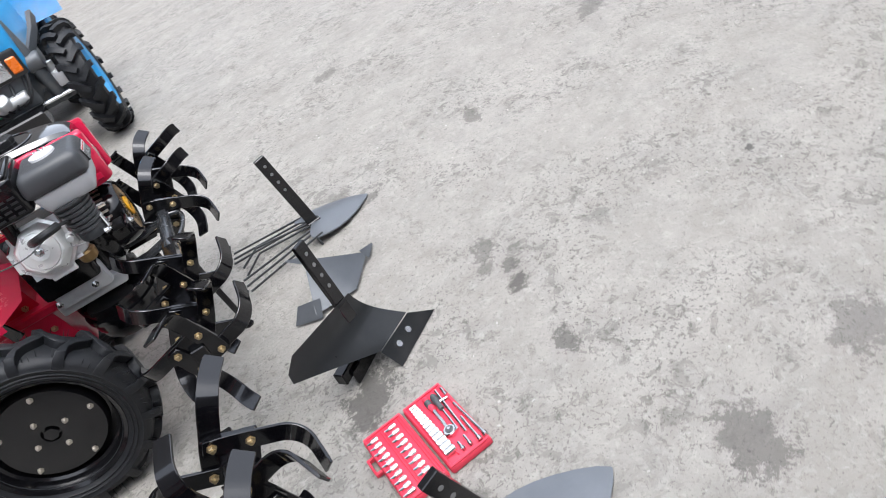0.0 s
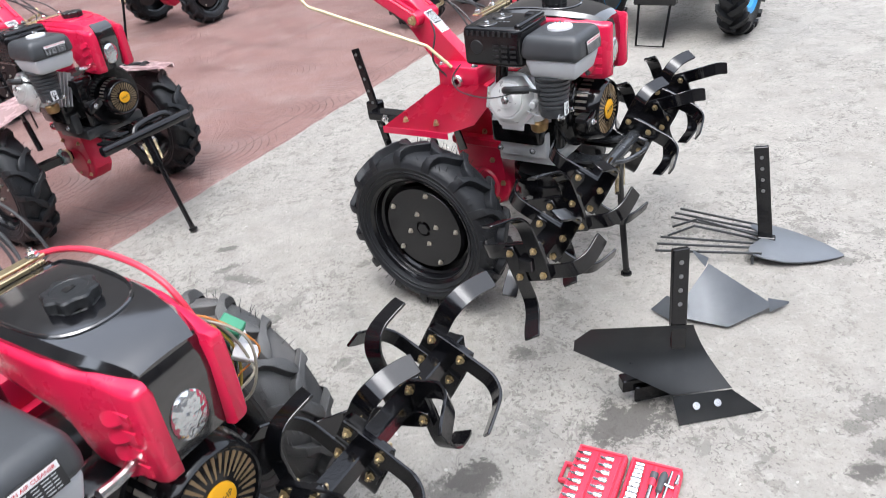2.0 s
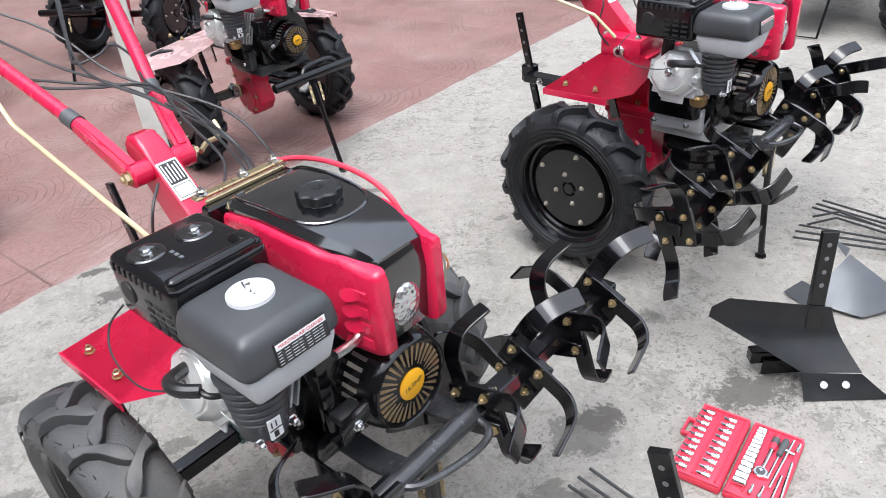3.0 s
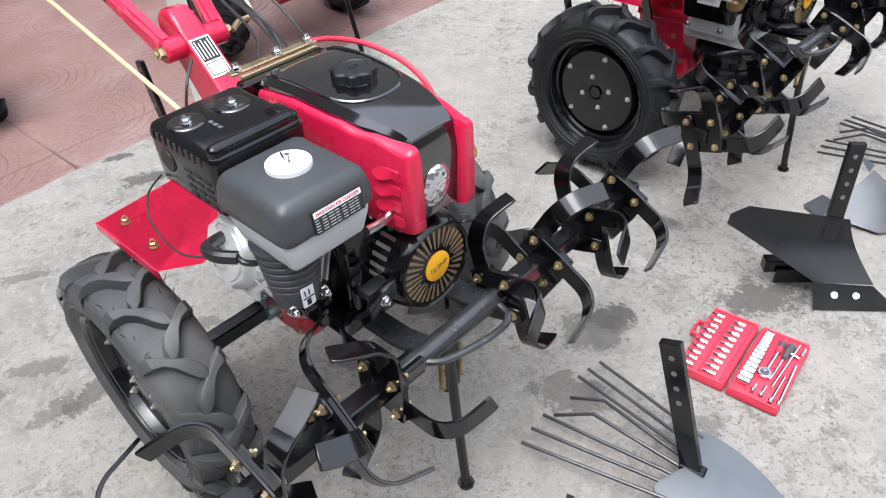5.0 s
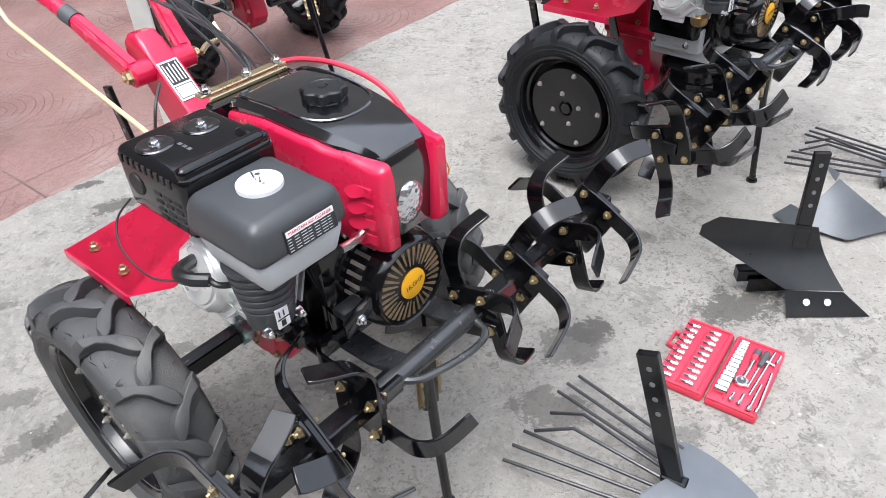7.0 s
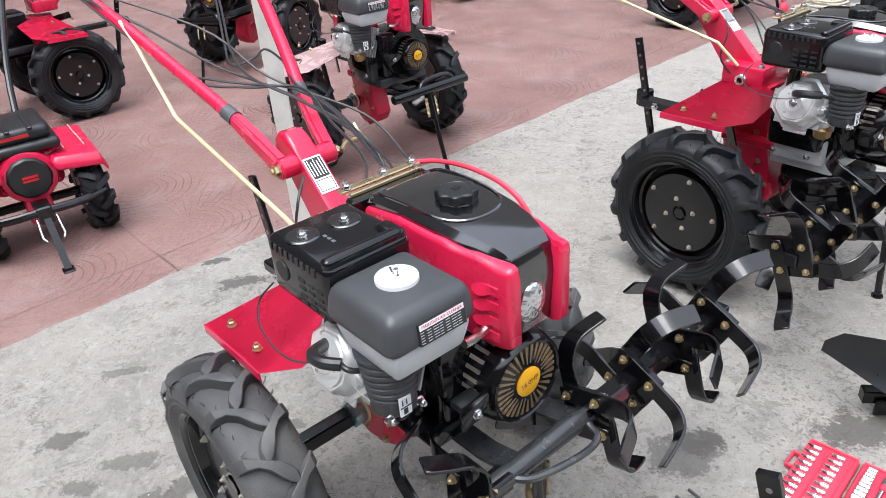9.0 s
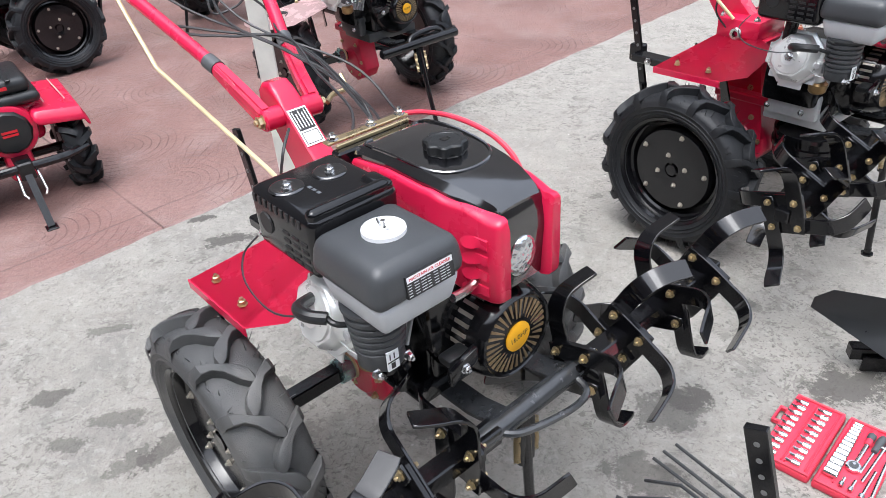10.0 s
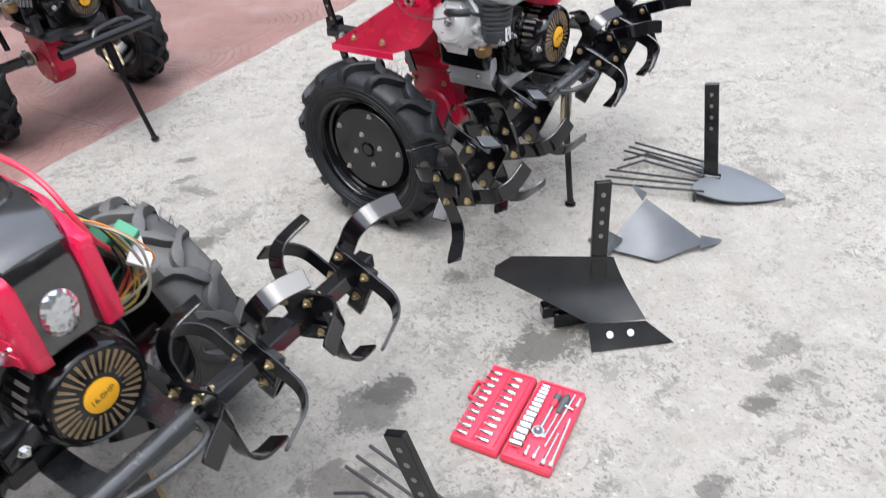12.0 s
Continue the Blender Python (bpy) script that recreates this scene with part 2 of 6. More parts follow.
def ground_material(m, paving):
    m.use_nodes = True
    n, l = m.node_tree.nodes, m.node_tree.links
    b = n["Principled BSDF"]
    tc = n.new("ShaderNodeTexCoord")

    def noise_(scale, detail=6, rough=0.6, dist=0.0):
        t = n.new("ShaderNodeTexNoise")
        t.inputs["Scale"].default_value, t.inputs["Detail"].default_value = scale, detail
        t.inputs["Roughness"].default_value, t.inputs["Distortion"].default_value = rough, dist
        l.new(tc.outputs["Object"], t.inputs["Vector"])
        return t.outputs["Fac"]

    def rng(v, a, b_, c, d):
        t = n.new("ShaderNodeMapRange")
        for k, x in zip(("From Min", "From Max", "To Min", "To Max"), (a, b_, c, d)):
            t.inputs[k].default_value = x
        l.new(v, t.inputs["Value"])
        return t.outputs["Result"]

    def mix(fac, a, c):
        t = n.new("ShaderNodeMix")
        t.data_type = "RGBA"
        for s, v in (("Factor", fac), ("A", a), ("B", c)):
            if isinstance(v, tuple):
                t.inputs[s].default_value = (*v, 1)
            else:
                l.new(v, t.inputs[s])
        return t.outputs["Result"]

    def op(kind, a, c):
        t = n.new("ShaderNodeMath")
        t.operation = kind
        for k, v in enumerate((a, c)):
            if isinstance(v, float):
                t.inputs[k].default_value = v
            elif v is not None:
                l.new(v, t.inputs[k])
        return t.outputs[0]

    def fans(cell, freq, cuts):
        """Stamped cobble fans in square cells, with slab joints and a border strip along the edge."""
        mp = n.new("ShaderNodeMapping")
        mp.inputs["Rotation"].default_value = (0, 0, radians(-51.4))
        l.new(tc.outputs["Object"], mp.inputs["Vector"])
        wav = n.new("ShaderNodeTexNoise")
        wav.inputs["Scale"].default_value = 5.0
        l.new(tc.outputs["Object"], wav.inputs["Vector"])
        sp = n.new("ShaderNodeSeparateXYZ")
        l.new(mp.outputs["Vector"], sp.inputs["Vector"])
        u = op("MULTIPLY_ADD", wav.outputs["Fac"], 0.03)
        l.new(sp.outputs["X"], u.node.inputs[2])
        px, py = op("PINGPONG", u, cell), op("PINGPONG", sp.outputs["Y"], cell)
        rad = op("SQRT", op("ADD", op("MULTIPLY", px, px), op("MULTIPLY", py, py)), None)
        ring = rng(op("FRACT", op("MULTIPLY", rad, freq), None), 0.84, 0.97, 0, 1)
        cut = rng(op("FRACT", op("MULTIPLY", op("ARCTAN2", px, py), cuts), None), 0.88, 0.98, 0, 1)
        joint = None
        for v, off, step in ((sp.outputs["Y"], -2.74, 0.62), (sp.outputs["X"], 0.3, 0.62)):
            d = op("PINGPONG", op("ADD", v, off), step)
            j = rng(d, 0.002, 0.006, 1, 0)
            joint = j if joint is None else op("MAXIMUM", joint, j)
        return op("MAXIMUM", ring, op("MULTIPLY", cut, 0.7)), joint

    def times(a, c):
        t = n.new("ShaderNodeMath")
        t.operation = "MULTIPLY"
        l.new(a, t.inputs[0])
        l.new(c, t.inputs[1])
        return t.outputs[0]

    groove = None
    if paving:
        fan, joint = fans(0.29, 25.0, 7.6)
        groove = times(fan, rng(noise_(1.7, 5), 0.44, 0.62, 0.22, 1.0))
        groove = op("MAXIMUM", groove, times(joint, rng(noise_(2.2, 3), 0.36, 0.5, 0.35, 1.0)))
        col = mix(rng(noise_(1.3), 0.35, 0.7, 0, 1), (0.225, 0.124, 0.110), (0.272, 0.170, 0.153))
        col = mix(rng(noise_(60, 6), 0.45, 0.65, 0, 0.6), col, (0.165, 0.098, 0.088))
        col = mix(rng(noise_(3.3, 9), 0.52, 0.7, 0, 0.5), col, (0.325, 0.240, 0.220))
        col = mix(rng(noise_(9.0, 9, 0.72, 0.8), 0.58, 0.68, 0, 0.5), col, (0.15, 0.10, 0.093))
        col = mix(rng(groove, 0, 1, 0, 0.68), col, (0.13, 0.085, 0.078))
        rough = rng(noise_(2.5), 0.3, 0.7, 0.28, 0.62)
    else:
        # closeness: full at a point beside the nearest tractor, fading outwards
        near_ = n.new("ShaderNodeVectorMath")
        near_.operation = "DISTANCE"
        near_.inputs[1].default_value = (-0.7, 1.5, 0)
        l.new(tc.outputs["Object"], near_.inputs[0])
        closeness = rng(near_.outputs["Value"], 0.5, 1.9, 1.0, 0.28)
        col = mix(rng(noise_(0.9), 0.35, 0.65, 0, 1), (0.275, 0.255, 0.228), (0.326, 0.304, 0.274))
        col = mix(rng(noise_(7.0, 8), 0.4, 0.7, 0, 0.7), col, (0.370, 0.348, 0.317))
        patchy = rng(noise_(2.7, 6, 0.65), 0.38, 0.58, 0.35, 1.0)
        col = mix(rng(noise_(11.0, 7, 0.7), 0.47, 0.66, 0, 0.45), col, (0.215, 0.203, 0.183))
        col = mix(times(rng(noise_(105, 3, 0.6), 0.61, 0.64, 0, 0.55), patchy), col, (0.135, 0.126, 0.112))
        col = mix(times(rng(noise_(46, 5, 0.65, 0.3), 0.625, 0.65, 0, 0.85), patchy), col, (0.095, 0.090, 0.080))
        col = mix(rng(noise_(210, 2), 0.62, 0.68, 0, 0.22), col, (0.52, 0.50, 0.46))
        col = mix(times(rng(noise_(5.0, 12, 0.74, 0.6), 0.50, 0.60, 0, 0.7), closeness), col, (0.145, 0.14, 0.132))
        col = mix(times(rng(noise_(21.0, 10, 0.78, 1.2), 0.575, 0.605, 0, 0.8), closeness), col, (0.13, 0.125, 0.118))
        col = mix(times(rng(noise_(48.0, 10, 0.8, 0.7), 0.565, 0.615, 0, 0.7), closeness), col, (0.16, 0.155, 0.147))
        col = mix(rng(noise_(33.0, 8, 0.75, 0.5), 0.60, 0.66, 0, 0.35), col, (0.50, 0.485, 0.46))
        # overall darkening, strongest around that point
        col = mix(times(closeness, rng(noise_(2.2, 6), 0.35, 0.6, 0.35, 0.62)), col, (0.238, 0.230, 0.208))
        # flakes and pits with crisp edges
        flaked = rng(noise_(1.9, 7, 0.7, 0.4), 0.44, 0.56, 0.15, 1.0)
        col = mix(times(rng(noise_(13.0, 8, 0.66, 0.9), 0.560, 0.572, 0, 0.6), flaked), col, (0.150, 0.143, 0.128))
        col = mix(times(rng(noise_(40.0, 5, 0.62, 1.0), 0.575, 0.590, 0, 0.65), flaked), col, (0.120, 0.113, 0.100))
        col = mix(rng(noise_(36.0, 5, 0.62, 0.6), 0.585, 0.610, 0, 0.22), col, (0.44, 0.424, 0.388))
        col = mix(times(rng(noise_(95.0, 3, 0.55, 0.5), 0.615, 0.632, 0, 0.75), rng(flaked, 0, 1, 0.25, 1)), col, (0.105, 0.099, 0.088))
        wob = n.new("ShaderNodeTexNoise")
        wob.inputs["Scale"].default_value, wob.inputs["Detail"].default_value, wob.inputs["Roughness"].default_value = 20.0, 11, 0.78
        l.new(tc.outputs["Object"], wob.inputs["Vector"])
        for x, y, rx, ry, a, dark in STAINS:
            mp = n.new("ShaderNodeMapping")
            mp.vector_type = "TEXTURE"
            mp.inputs["Location"].default_value, mp.inputs["Rotation"].default_value, mp.inputs["Scale"].default_value = (x, y, 0), (0, 0, radians(a)), (rx, ry, 1)
            l.new(tc.outputs["Object"], mp.inputs["Vector"])
            ln = n.new("ShaderNodeVectorMath")
            ln.operation = "LENGTH"
            l.new(mp.outputs["Vector"], ln.inputs[0])
            ad = n.new("ShaderNodeMath")
            ad.operation = "MULTIPLY_ADD"
            ad.inputs[1].default_value = 3.4
            l.new(wob.outputs["Fac"], ad.inputs[0])
            l.new(ln.outputs["Value"], ad.inputs[2])
            col = mix(rng(ad.outputs[0], 2.27, 2.44, dark, 0), col, (0.070, 0.065, 0.058))
        # hairline cracks here and there
        wv = n.new("ShaderNodeTexNoise")
        wv.inputs["Scale"].default_value, wv.inputs["Detail"].default_value = 3.0, 8
        l.new(tc.outputs["Object"], wv.inputs["Vector"])
        bend = n.new("ShaderNodeMix")
        bend.data_type = "VECTOR"
        bend.inputs["Factor"].default_value = 0.16
        l.new(tc.outputs["Object"], bend.inputs["A"])
        l.new(wv.outputs["Color"], bend.inputs["B"])
        cell = n.new("ShaderNodeTexVoronoi")
        cell.feature = "DISTANCE_TO_EDGE"
        cell.inputs["Scale"].default_value = 1.7
        l.new(bend.outputs["Result"], cell.inputs["Vector"])
        crack = times(rng(cell.outputs["Distance"], 0.002, 0.007, 1, 0), rng(noise_(1.6, 4), 0.58, 0.66, 0, 0.6))
        col = mix(crack, col, (0.10, 0.096, 0.09))
        rough = rng(noise_(4), 0.3, 0.7, 0.55, 0.95)
    l.new(col, b.inputs["Base Color"])
    l.new(rough, b.inputs["Roughness"])
    h = noise_(60, 9, 0.7)
    if groove is not None:
        sub = n.new("ShaderNodeMath")
        sub.operation = "SUBTRACT"
        l.new(h, sub.inputs[0])
        l.new(groove, sub.inputs[1])
        h = sub.outputs[0]
    bp = n.new("ShaderNodeBump")
    bp.inputs["Strength"].default_value, bp.inputs["Distance"].default_value = 0.75, 0.009
    l.new(h, bp.inputs["Height"])
    l.new(bp.outputs["Normal"], b.inputs["Normal"])


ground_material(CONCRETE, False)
ground_material(PAVING, True)
g = B()
for q in ((-400, -400), (400, -400), (400, 400), (-400, 400)):
    g.verts.new((*q, 0))
g.faces.new(g.verts[:])
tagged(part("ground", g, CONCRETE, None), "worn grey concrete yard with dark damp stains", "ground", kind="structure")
g = B()
rng_ = random.Random(7)
near_edge = [EDGE_A + EDGE_D * (-8 + 0.06 * k) + EDGE_N * rng_.uniform(-0.007, 0.007) for k in range(400)]
quad = [EDGE_A - EDGE_D * 60] + near_edge + [EDGE_A + EDGE_D * 60, EDGE_A + EDGE_D * 60 + EDGE_N * 40, EDGE_A - EDGE_D * 60 + EDGE_N * 40]
hi = [g.verts.new((*q, 0.006)) for q in quad]
lo = [g.verts.new((q[0] + (EDGE_N.x * -0.012 if k < len(near_edge) + 2 else 0), q[1] + (EDGE_N.y * -0.012 if k < len(near_edge) + 2 else 0), -0.004)) for k, q in enumerate(quad)]
g.faces.new(hi)
for k in range(len(quad)):
    g.faces.new((lo[k], lo[(k + 1) % len(quad)], hi[(k + 1) % len(quad)], hi[k]))
tagged(part("pavement", g, PAVING, None), "dusty red stamped concrete paving beside the yard", "pavement", kind="structure")


# ---- plain unseen walls, added to close the yard and darken reflections ----
PLASTER = material("weathered_dark_plaster", (0.14, 0.133, 0.125), 0.85, vary=0.2, scale=1.5, bump=0.4, bump_scale=40, dirt=(0.07, 0.067, 0.062), dirt_amount=0.5)
for name_, x0, x1, y0, y1, high in (("wall_south", -13.7, 13.7, -5.3, -5.0, 5.2), ("wall_north", -13.7, 13.7, 20.0, 20.3, 19.0), ("wall_west", -14.0, -13.7, -5.3, 20.3, 19.0), ("wall_east", 13.7, 14.0, -5.3, 20.3, 5.2)):
    bm = B()
    box(bm, x0, x1, y0, y1, -0.02, high)
    tagged(part(name_, bm, PLASTER, None), "plain dark weathered plaster wall", "wall", kind="structure")


# ---- walk-behind tractor: x ahead, y to its left, z up ----
MID = -0.03
AXLE = (-0.44, 0.282)
SHAFT = (0.045, 0.437)


def tyre_mesh(out):
    """The tyre about the y axis through its centre; out is +1 or -1 for the side that faces away from the machine."""
    bm = B()
    prof = [(0.172, 0.048), (0.186, 0.058), (0.196, 0.063), (0.199, 0.0665), (0.202, 0.0645), (0.207, 0.066), (0.210, 0.0695), (0.213, 0.0672), (0.222, 0.0685), (0.225, 0.0705), (0.228, 0.0680), (0.234, 0.067), (0.245, 0.060), (0.253, 0.044), (0.256, 0.02)]
    prof = prof + [(r, -w) for r, w in prof[::-1]]
    m = Matrix.Rotation(radians(-90), 4, "X")
    lathe(bm, prof, m, 64)
    n = 15
    for side in (1, -1):
        for k in range(n):
            a0 = 2 * math.pi * (k + (0.5 if side < 0 else 0)) / n
            path = []
            for s, (w, r, wid) in enumerate(((-0.022, 0.276, 0.012), (-0.019, 0.279, 0.026), (-0.011, 0.280, 0.038), (-0.002, 0.280, 0.040), (0.008, 0.280, 0.034), (0.021, 0.279, 0.021), (0.037, 0.278, 0.018), (0.055, 0.273, 0.024), (0.066, 0.258, 0.026), (0.0695, 0.234, 0.027))):
                a = a0 + (0.0, 0.01, 0.035, 0.065, 0.10, 0.155, 0.205, 0.235, 0.25, 0.255)[s]
                path.append((a, w * side, r, wid))
            rows_ = []
            for a, w, r, wid in path:
                base = min(r - 0.010, 0.252)
                ha = wid / 2 / 0.275
                row = []
                for da, rr in ((-ha * 1.18, base), (-ha, r - 0.0015), (-ha * 0.82, r), (ha * 0.82, r), (ha, r - 0.0015), (ha * 1.18, base)):
                    row.append(bm.verts.new((rr * math.cos(a + da), w, rr * math.sin(a + da))))
                rows_.append(row)
            for p, q in zip(rows_, rows_[1:]):
                for j in range(5):
                    bm.faces.new((p[j], p[j + 1], q[j + 1], q[j]))
            bm.faces.new(rows_[0])
            bm.faces.new(rows_[-1][::-1])
    # moulding hairs
    rnd = random.Random(4)
    for k in range(220):
        a, w = rnd.uniform(0, 6.28), rnd.choice((-1, 1)) * rnd.uniform(0.04, 0.066)
        r0 = 0.254 if abs(w) < 0.056 else 0.240
        d = Vector((math.cos(a), rnd.uniform(-0.5, 0.9) * (1 if w > 0 else -1), math.sin(a))).normalized()
        p = Vector((r0 * math.cos(a), w, r0 * math.sin(a)))
        cyl(bm, p - d * 0.004, p + d * rnd.uniform(0.010, 0.026), 0.0011, 0.0005, 4)
    return bm


def rim_mesh(out):
    bm = B()
    m = Matrix.Rotation(radians(-90 * out), 4, "X")
    # height runs towards the outside
    lathe(bm, [(0.0, 0.020), (0.026, 0.020), (0.026, 0.032), (0.040, 0.034), (0.136, 0.032), (0.143, 0.024), (0.147, 0.002), (0.155, 0.000), (0.160, 0.020), (0.167, 0.026), (0.170, 0.040),
               (0.176, 0.054), (0.186, 0.060), (0.189, 0.055), (0.176, 0.046), (0.176, -0.046), (0.189, -0.055), (0.186, -0.060), (0.174, -0.054), (0.166, -0.03), (0.134, 0.022), (0.0, 0.016)], m, 48)
    return bm


def wheel_parts(tr, y, out):
    c = Matrix.Translation((AXLE[0], y, AXLE[1]))
    tyre = tyre_mesh(out)
    tyre.transform(c)
    w = part("wheel", tyre, RUBBER, tr, "black rubber tractor tyre with deep chevron lugs")
    rim = rim_mesh(out)
    rim.transform(c)
    part("rim", rim, BLACK, w, "glossy black pressed steel rim")
    for ring, r, n, a0 in ((0, 0.052, 4, 0.3), (1, 0.122, 5, 0.1)):
        for k in range(n):
            a = a0 + 2 * math.pi * k / n
            bb = B()
            bolt(bb, (AXLE[0] + r * math.cos(a), y + out * 0.0325, AXLE[1] + r * math.sin(a)), (0, out, 0), 0.0068, 0.006)
            part("bolt", bb, ZINC_PALE, w)
    hub = B()
    cyl(hub, (AXLE[0], y + out * 0.03, AXLE[1]), (AXLE[0], y + out * 0.036, AXLE[1]), 0.02, seg=6)
    part("axle_end", hub, BLACK, w)


def air_cleaner(tr):
    bm = B()
    # cover, wider below, with a domed and rounded top
    box(bm, -0.128, 0.046, -0.315, -0.145, 0.804, 0.868, 0.022, 5)
    for v in bm.verts:
        f = (v.co.z - 0.804) / 0.064
        v.co.x = -0.034 + (v.co.x + 0.034) * (1.02 - 0.11 * f)
        v.co.y = -0.230 + (v.co.y + 0.230) * (1.02 - 0.11 * f)
        d = 1 - ((v.co.x + 0.034) / 0.09) ** 2 * 0.5 - ((v.co.y + 0.23) / 0.085) ** 2 * 0.5
        if f > 0.6:
            v.co.z += 0.006 * d
    cover = part("air_cleaner", bm, CHARCOAL, tr, "matt black plastic air cleaner cover")
    bm = B()
    cyl(bm, (-0.044, -0.227, 0.866), (-0.044, -0.227, 0.8775), 0.034, 0.033, 32)
    part("disc", bm, WHITE, cover, "white round washer plate")
    bm = B()
    cyl(bm, (-0.044, -0.227, 0.877), (-0.044, -0.227, 0.890), 0.004, seg=8)
    tube(bm, [(-0.058, -0.227, 0.888), (-0.052, -0.227, 0.880), (-0.044, -0.227, 0.879), (-0.036, -0.227, 0.880), (-0.030, -0.227, 0.888)], 0.0026, 6, 3)
    part("wing_nut", bm, CHROME, cover)
    bm = B()
    box(bm, -0.118, 0.038, -0.306, -0.152, 0.752, 0.807, 0.012, 3)
    for v in bm.verts:
        f = (0.807 - v.co.z) / 0.055
        v.co.x = -0.034 + (v.co.x + 0.034) * (1 - 0.18 * f)
        v.co.y = -0.230 + (v.co.y + 0.230) * (1 - 0.16 * f)
    part("air_cleaner_base", bm, GREY_PLASTIC, cover, "light grey plastic lower half")
    # label on the sloping front face
    lm = Matrix.Translation((0.0470, -0.2205, 0.833)) @ Matrix.Rotation(radians(-8), 4, "Y")
    bm = B()
    box(bm, -0.006, 0.0004, -0.043, 0.043, -0.018, 0.017, m=lm)
    lab = part("label", bm, INK, cover, "black label with a white heading and small print")
    bm = B()
    box(bm, 0, 0.0008, -0.0415, 0.0415, 0.0065, 0.0155, m=lm)
    part("label_heading", bm, WHITE, lab)
    txt = bpy.data.curves.new("heading_text", "FONT")
    txt.body, txt.size, txt.align_x, txt.align_y, txt.extrude = "MAINTAIN AIR CLEANER", 0.0068, "CENTER", "CENTER", 0.0002
    to = new("heading_text", txt)
    txt.materials.append(RED_INK)
    to.parent = lab
    to.matrix_basis = lm @ Matrix.Translation((0.0011, 0, 0.011)) @ Euler((radians(90), 0, radians(90))).to_matrix().to_4x4()
    for k in range(5):
        bm = B()
        z = 0.003 - 0.0043 * k
        for j in range(7):
            y, n_ = -0.041 + 0.0116 * j, 0.0080 + 0.0018 * ((j * 7 + k * 3) % 3 - 1)
            box(bm, 0, 0.0007, y, y + n_, z - 0.0007, z + 0.0005, m=lm)
        part("print_line", bm, GREY_PLASTIC, lab)


def muffler(tr):
    bm = B()
    box(bm, -0.330, -0.146, -0.305, -0.138, 0.757, 0.866, 0.016, 4)
    # raised rib towards the engine and a dished lid
    box(bm, -0.172, -0.150, -0.300, -0.150, 0.850, 0.876, 0.009, 3)
    box(bm, -0.205, -0.150, -0.175, -0.142, 0.848, 0.874, 0.010, 3)
    mu = part("muffler", bm, BLACK, tr, "black pressed steel muffler guard with bolted lid")
    for x, y in ((-0.268, -0.268), (-0.262, -0.190)):
        bm = B()
        m, _ = along((x, y, 0.8665), (x, y, 1))
        lathe(bm, [(0.029, 0.0003), (0.028, 0.0016), (0.0265, 0.0026), (0.024, 0.0028), (0.017, 0.0015), (0.010, 0.0007), (0.0, 0.0006)], m, 28)
        part("dimple", bm, BLACK_PANEL, mu, "shiny pressed dimple round the bolt")
        bm = B()
        bolt(bm, (x, y, 0.866), (0, 0, 1), 0.007, 0.007)
        part("bolt", bm, CHROME, mu)
    for k in range(9):
        bm = B()
        y = -0.292 + 0.017 * k
        box(bm, -0.3312, -0.3290, y, y + 0.006, 0.838, 0.850)
        part("slot", bm, INK, mu)
    for k in range(9):
        bm = B()
        x = -0.315 + 0.0165 * k
        box(bm, x, x + 0.007, -0.3062, -0.3040, 0.842, 0.856)
        part("slot", bm, INK, mu)
    for r_ in range(4):
        for c_ in range(3):
            bm = B()
            x, z = -0.235 + 0.026 * c_, 0.772 + 0.0140 * r_
            box(bm, x, x + 0.018, -0.3062, -0.3035, z, z + 0.006, 0.0)
            part("slot", bm, INK, mu)
    bm = B()
    cyl(bm, (-0.285, -0.3045, 0.812), (-0.285, -0.3075, 0.812), 0.020, 0.018, 20)
    part("outlet", bm, INK, mu, "dark round exhaust outlet")
    bm = B()
    tube(bm, [(-0.24, -0.24, 0.785), (-0.245, -0.25, 0.70), (-0.22, -0.26, 0.68)], 0.018, 12, 4)
    part("exhaust_pipe", bm, BLACK, mu)
    for k in range(3):
        bm = B()
        box(bm, -0.245 + 0.0125 * k, -0.2365 + 0.0125 * k, -0.245, -0.239, 0.8655, 0.8664)
        part("stamp", bm, STEEL, mu, "faint grey stamped mark")


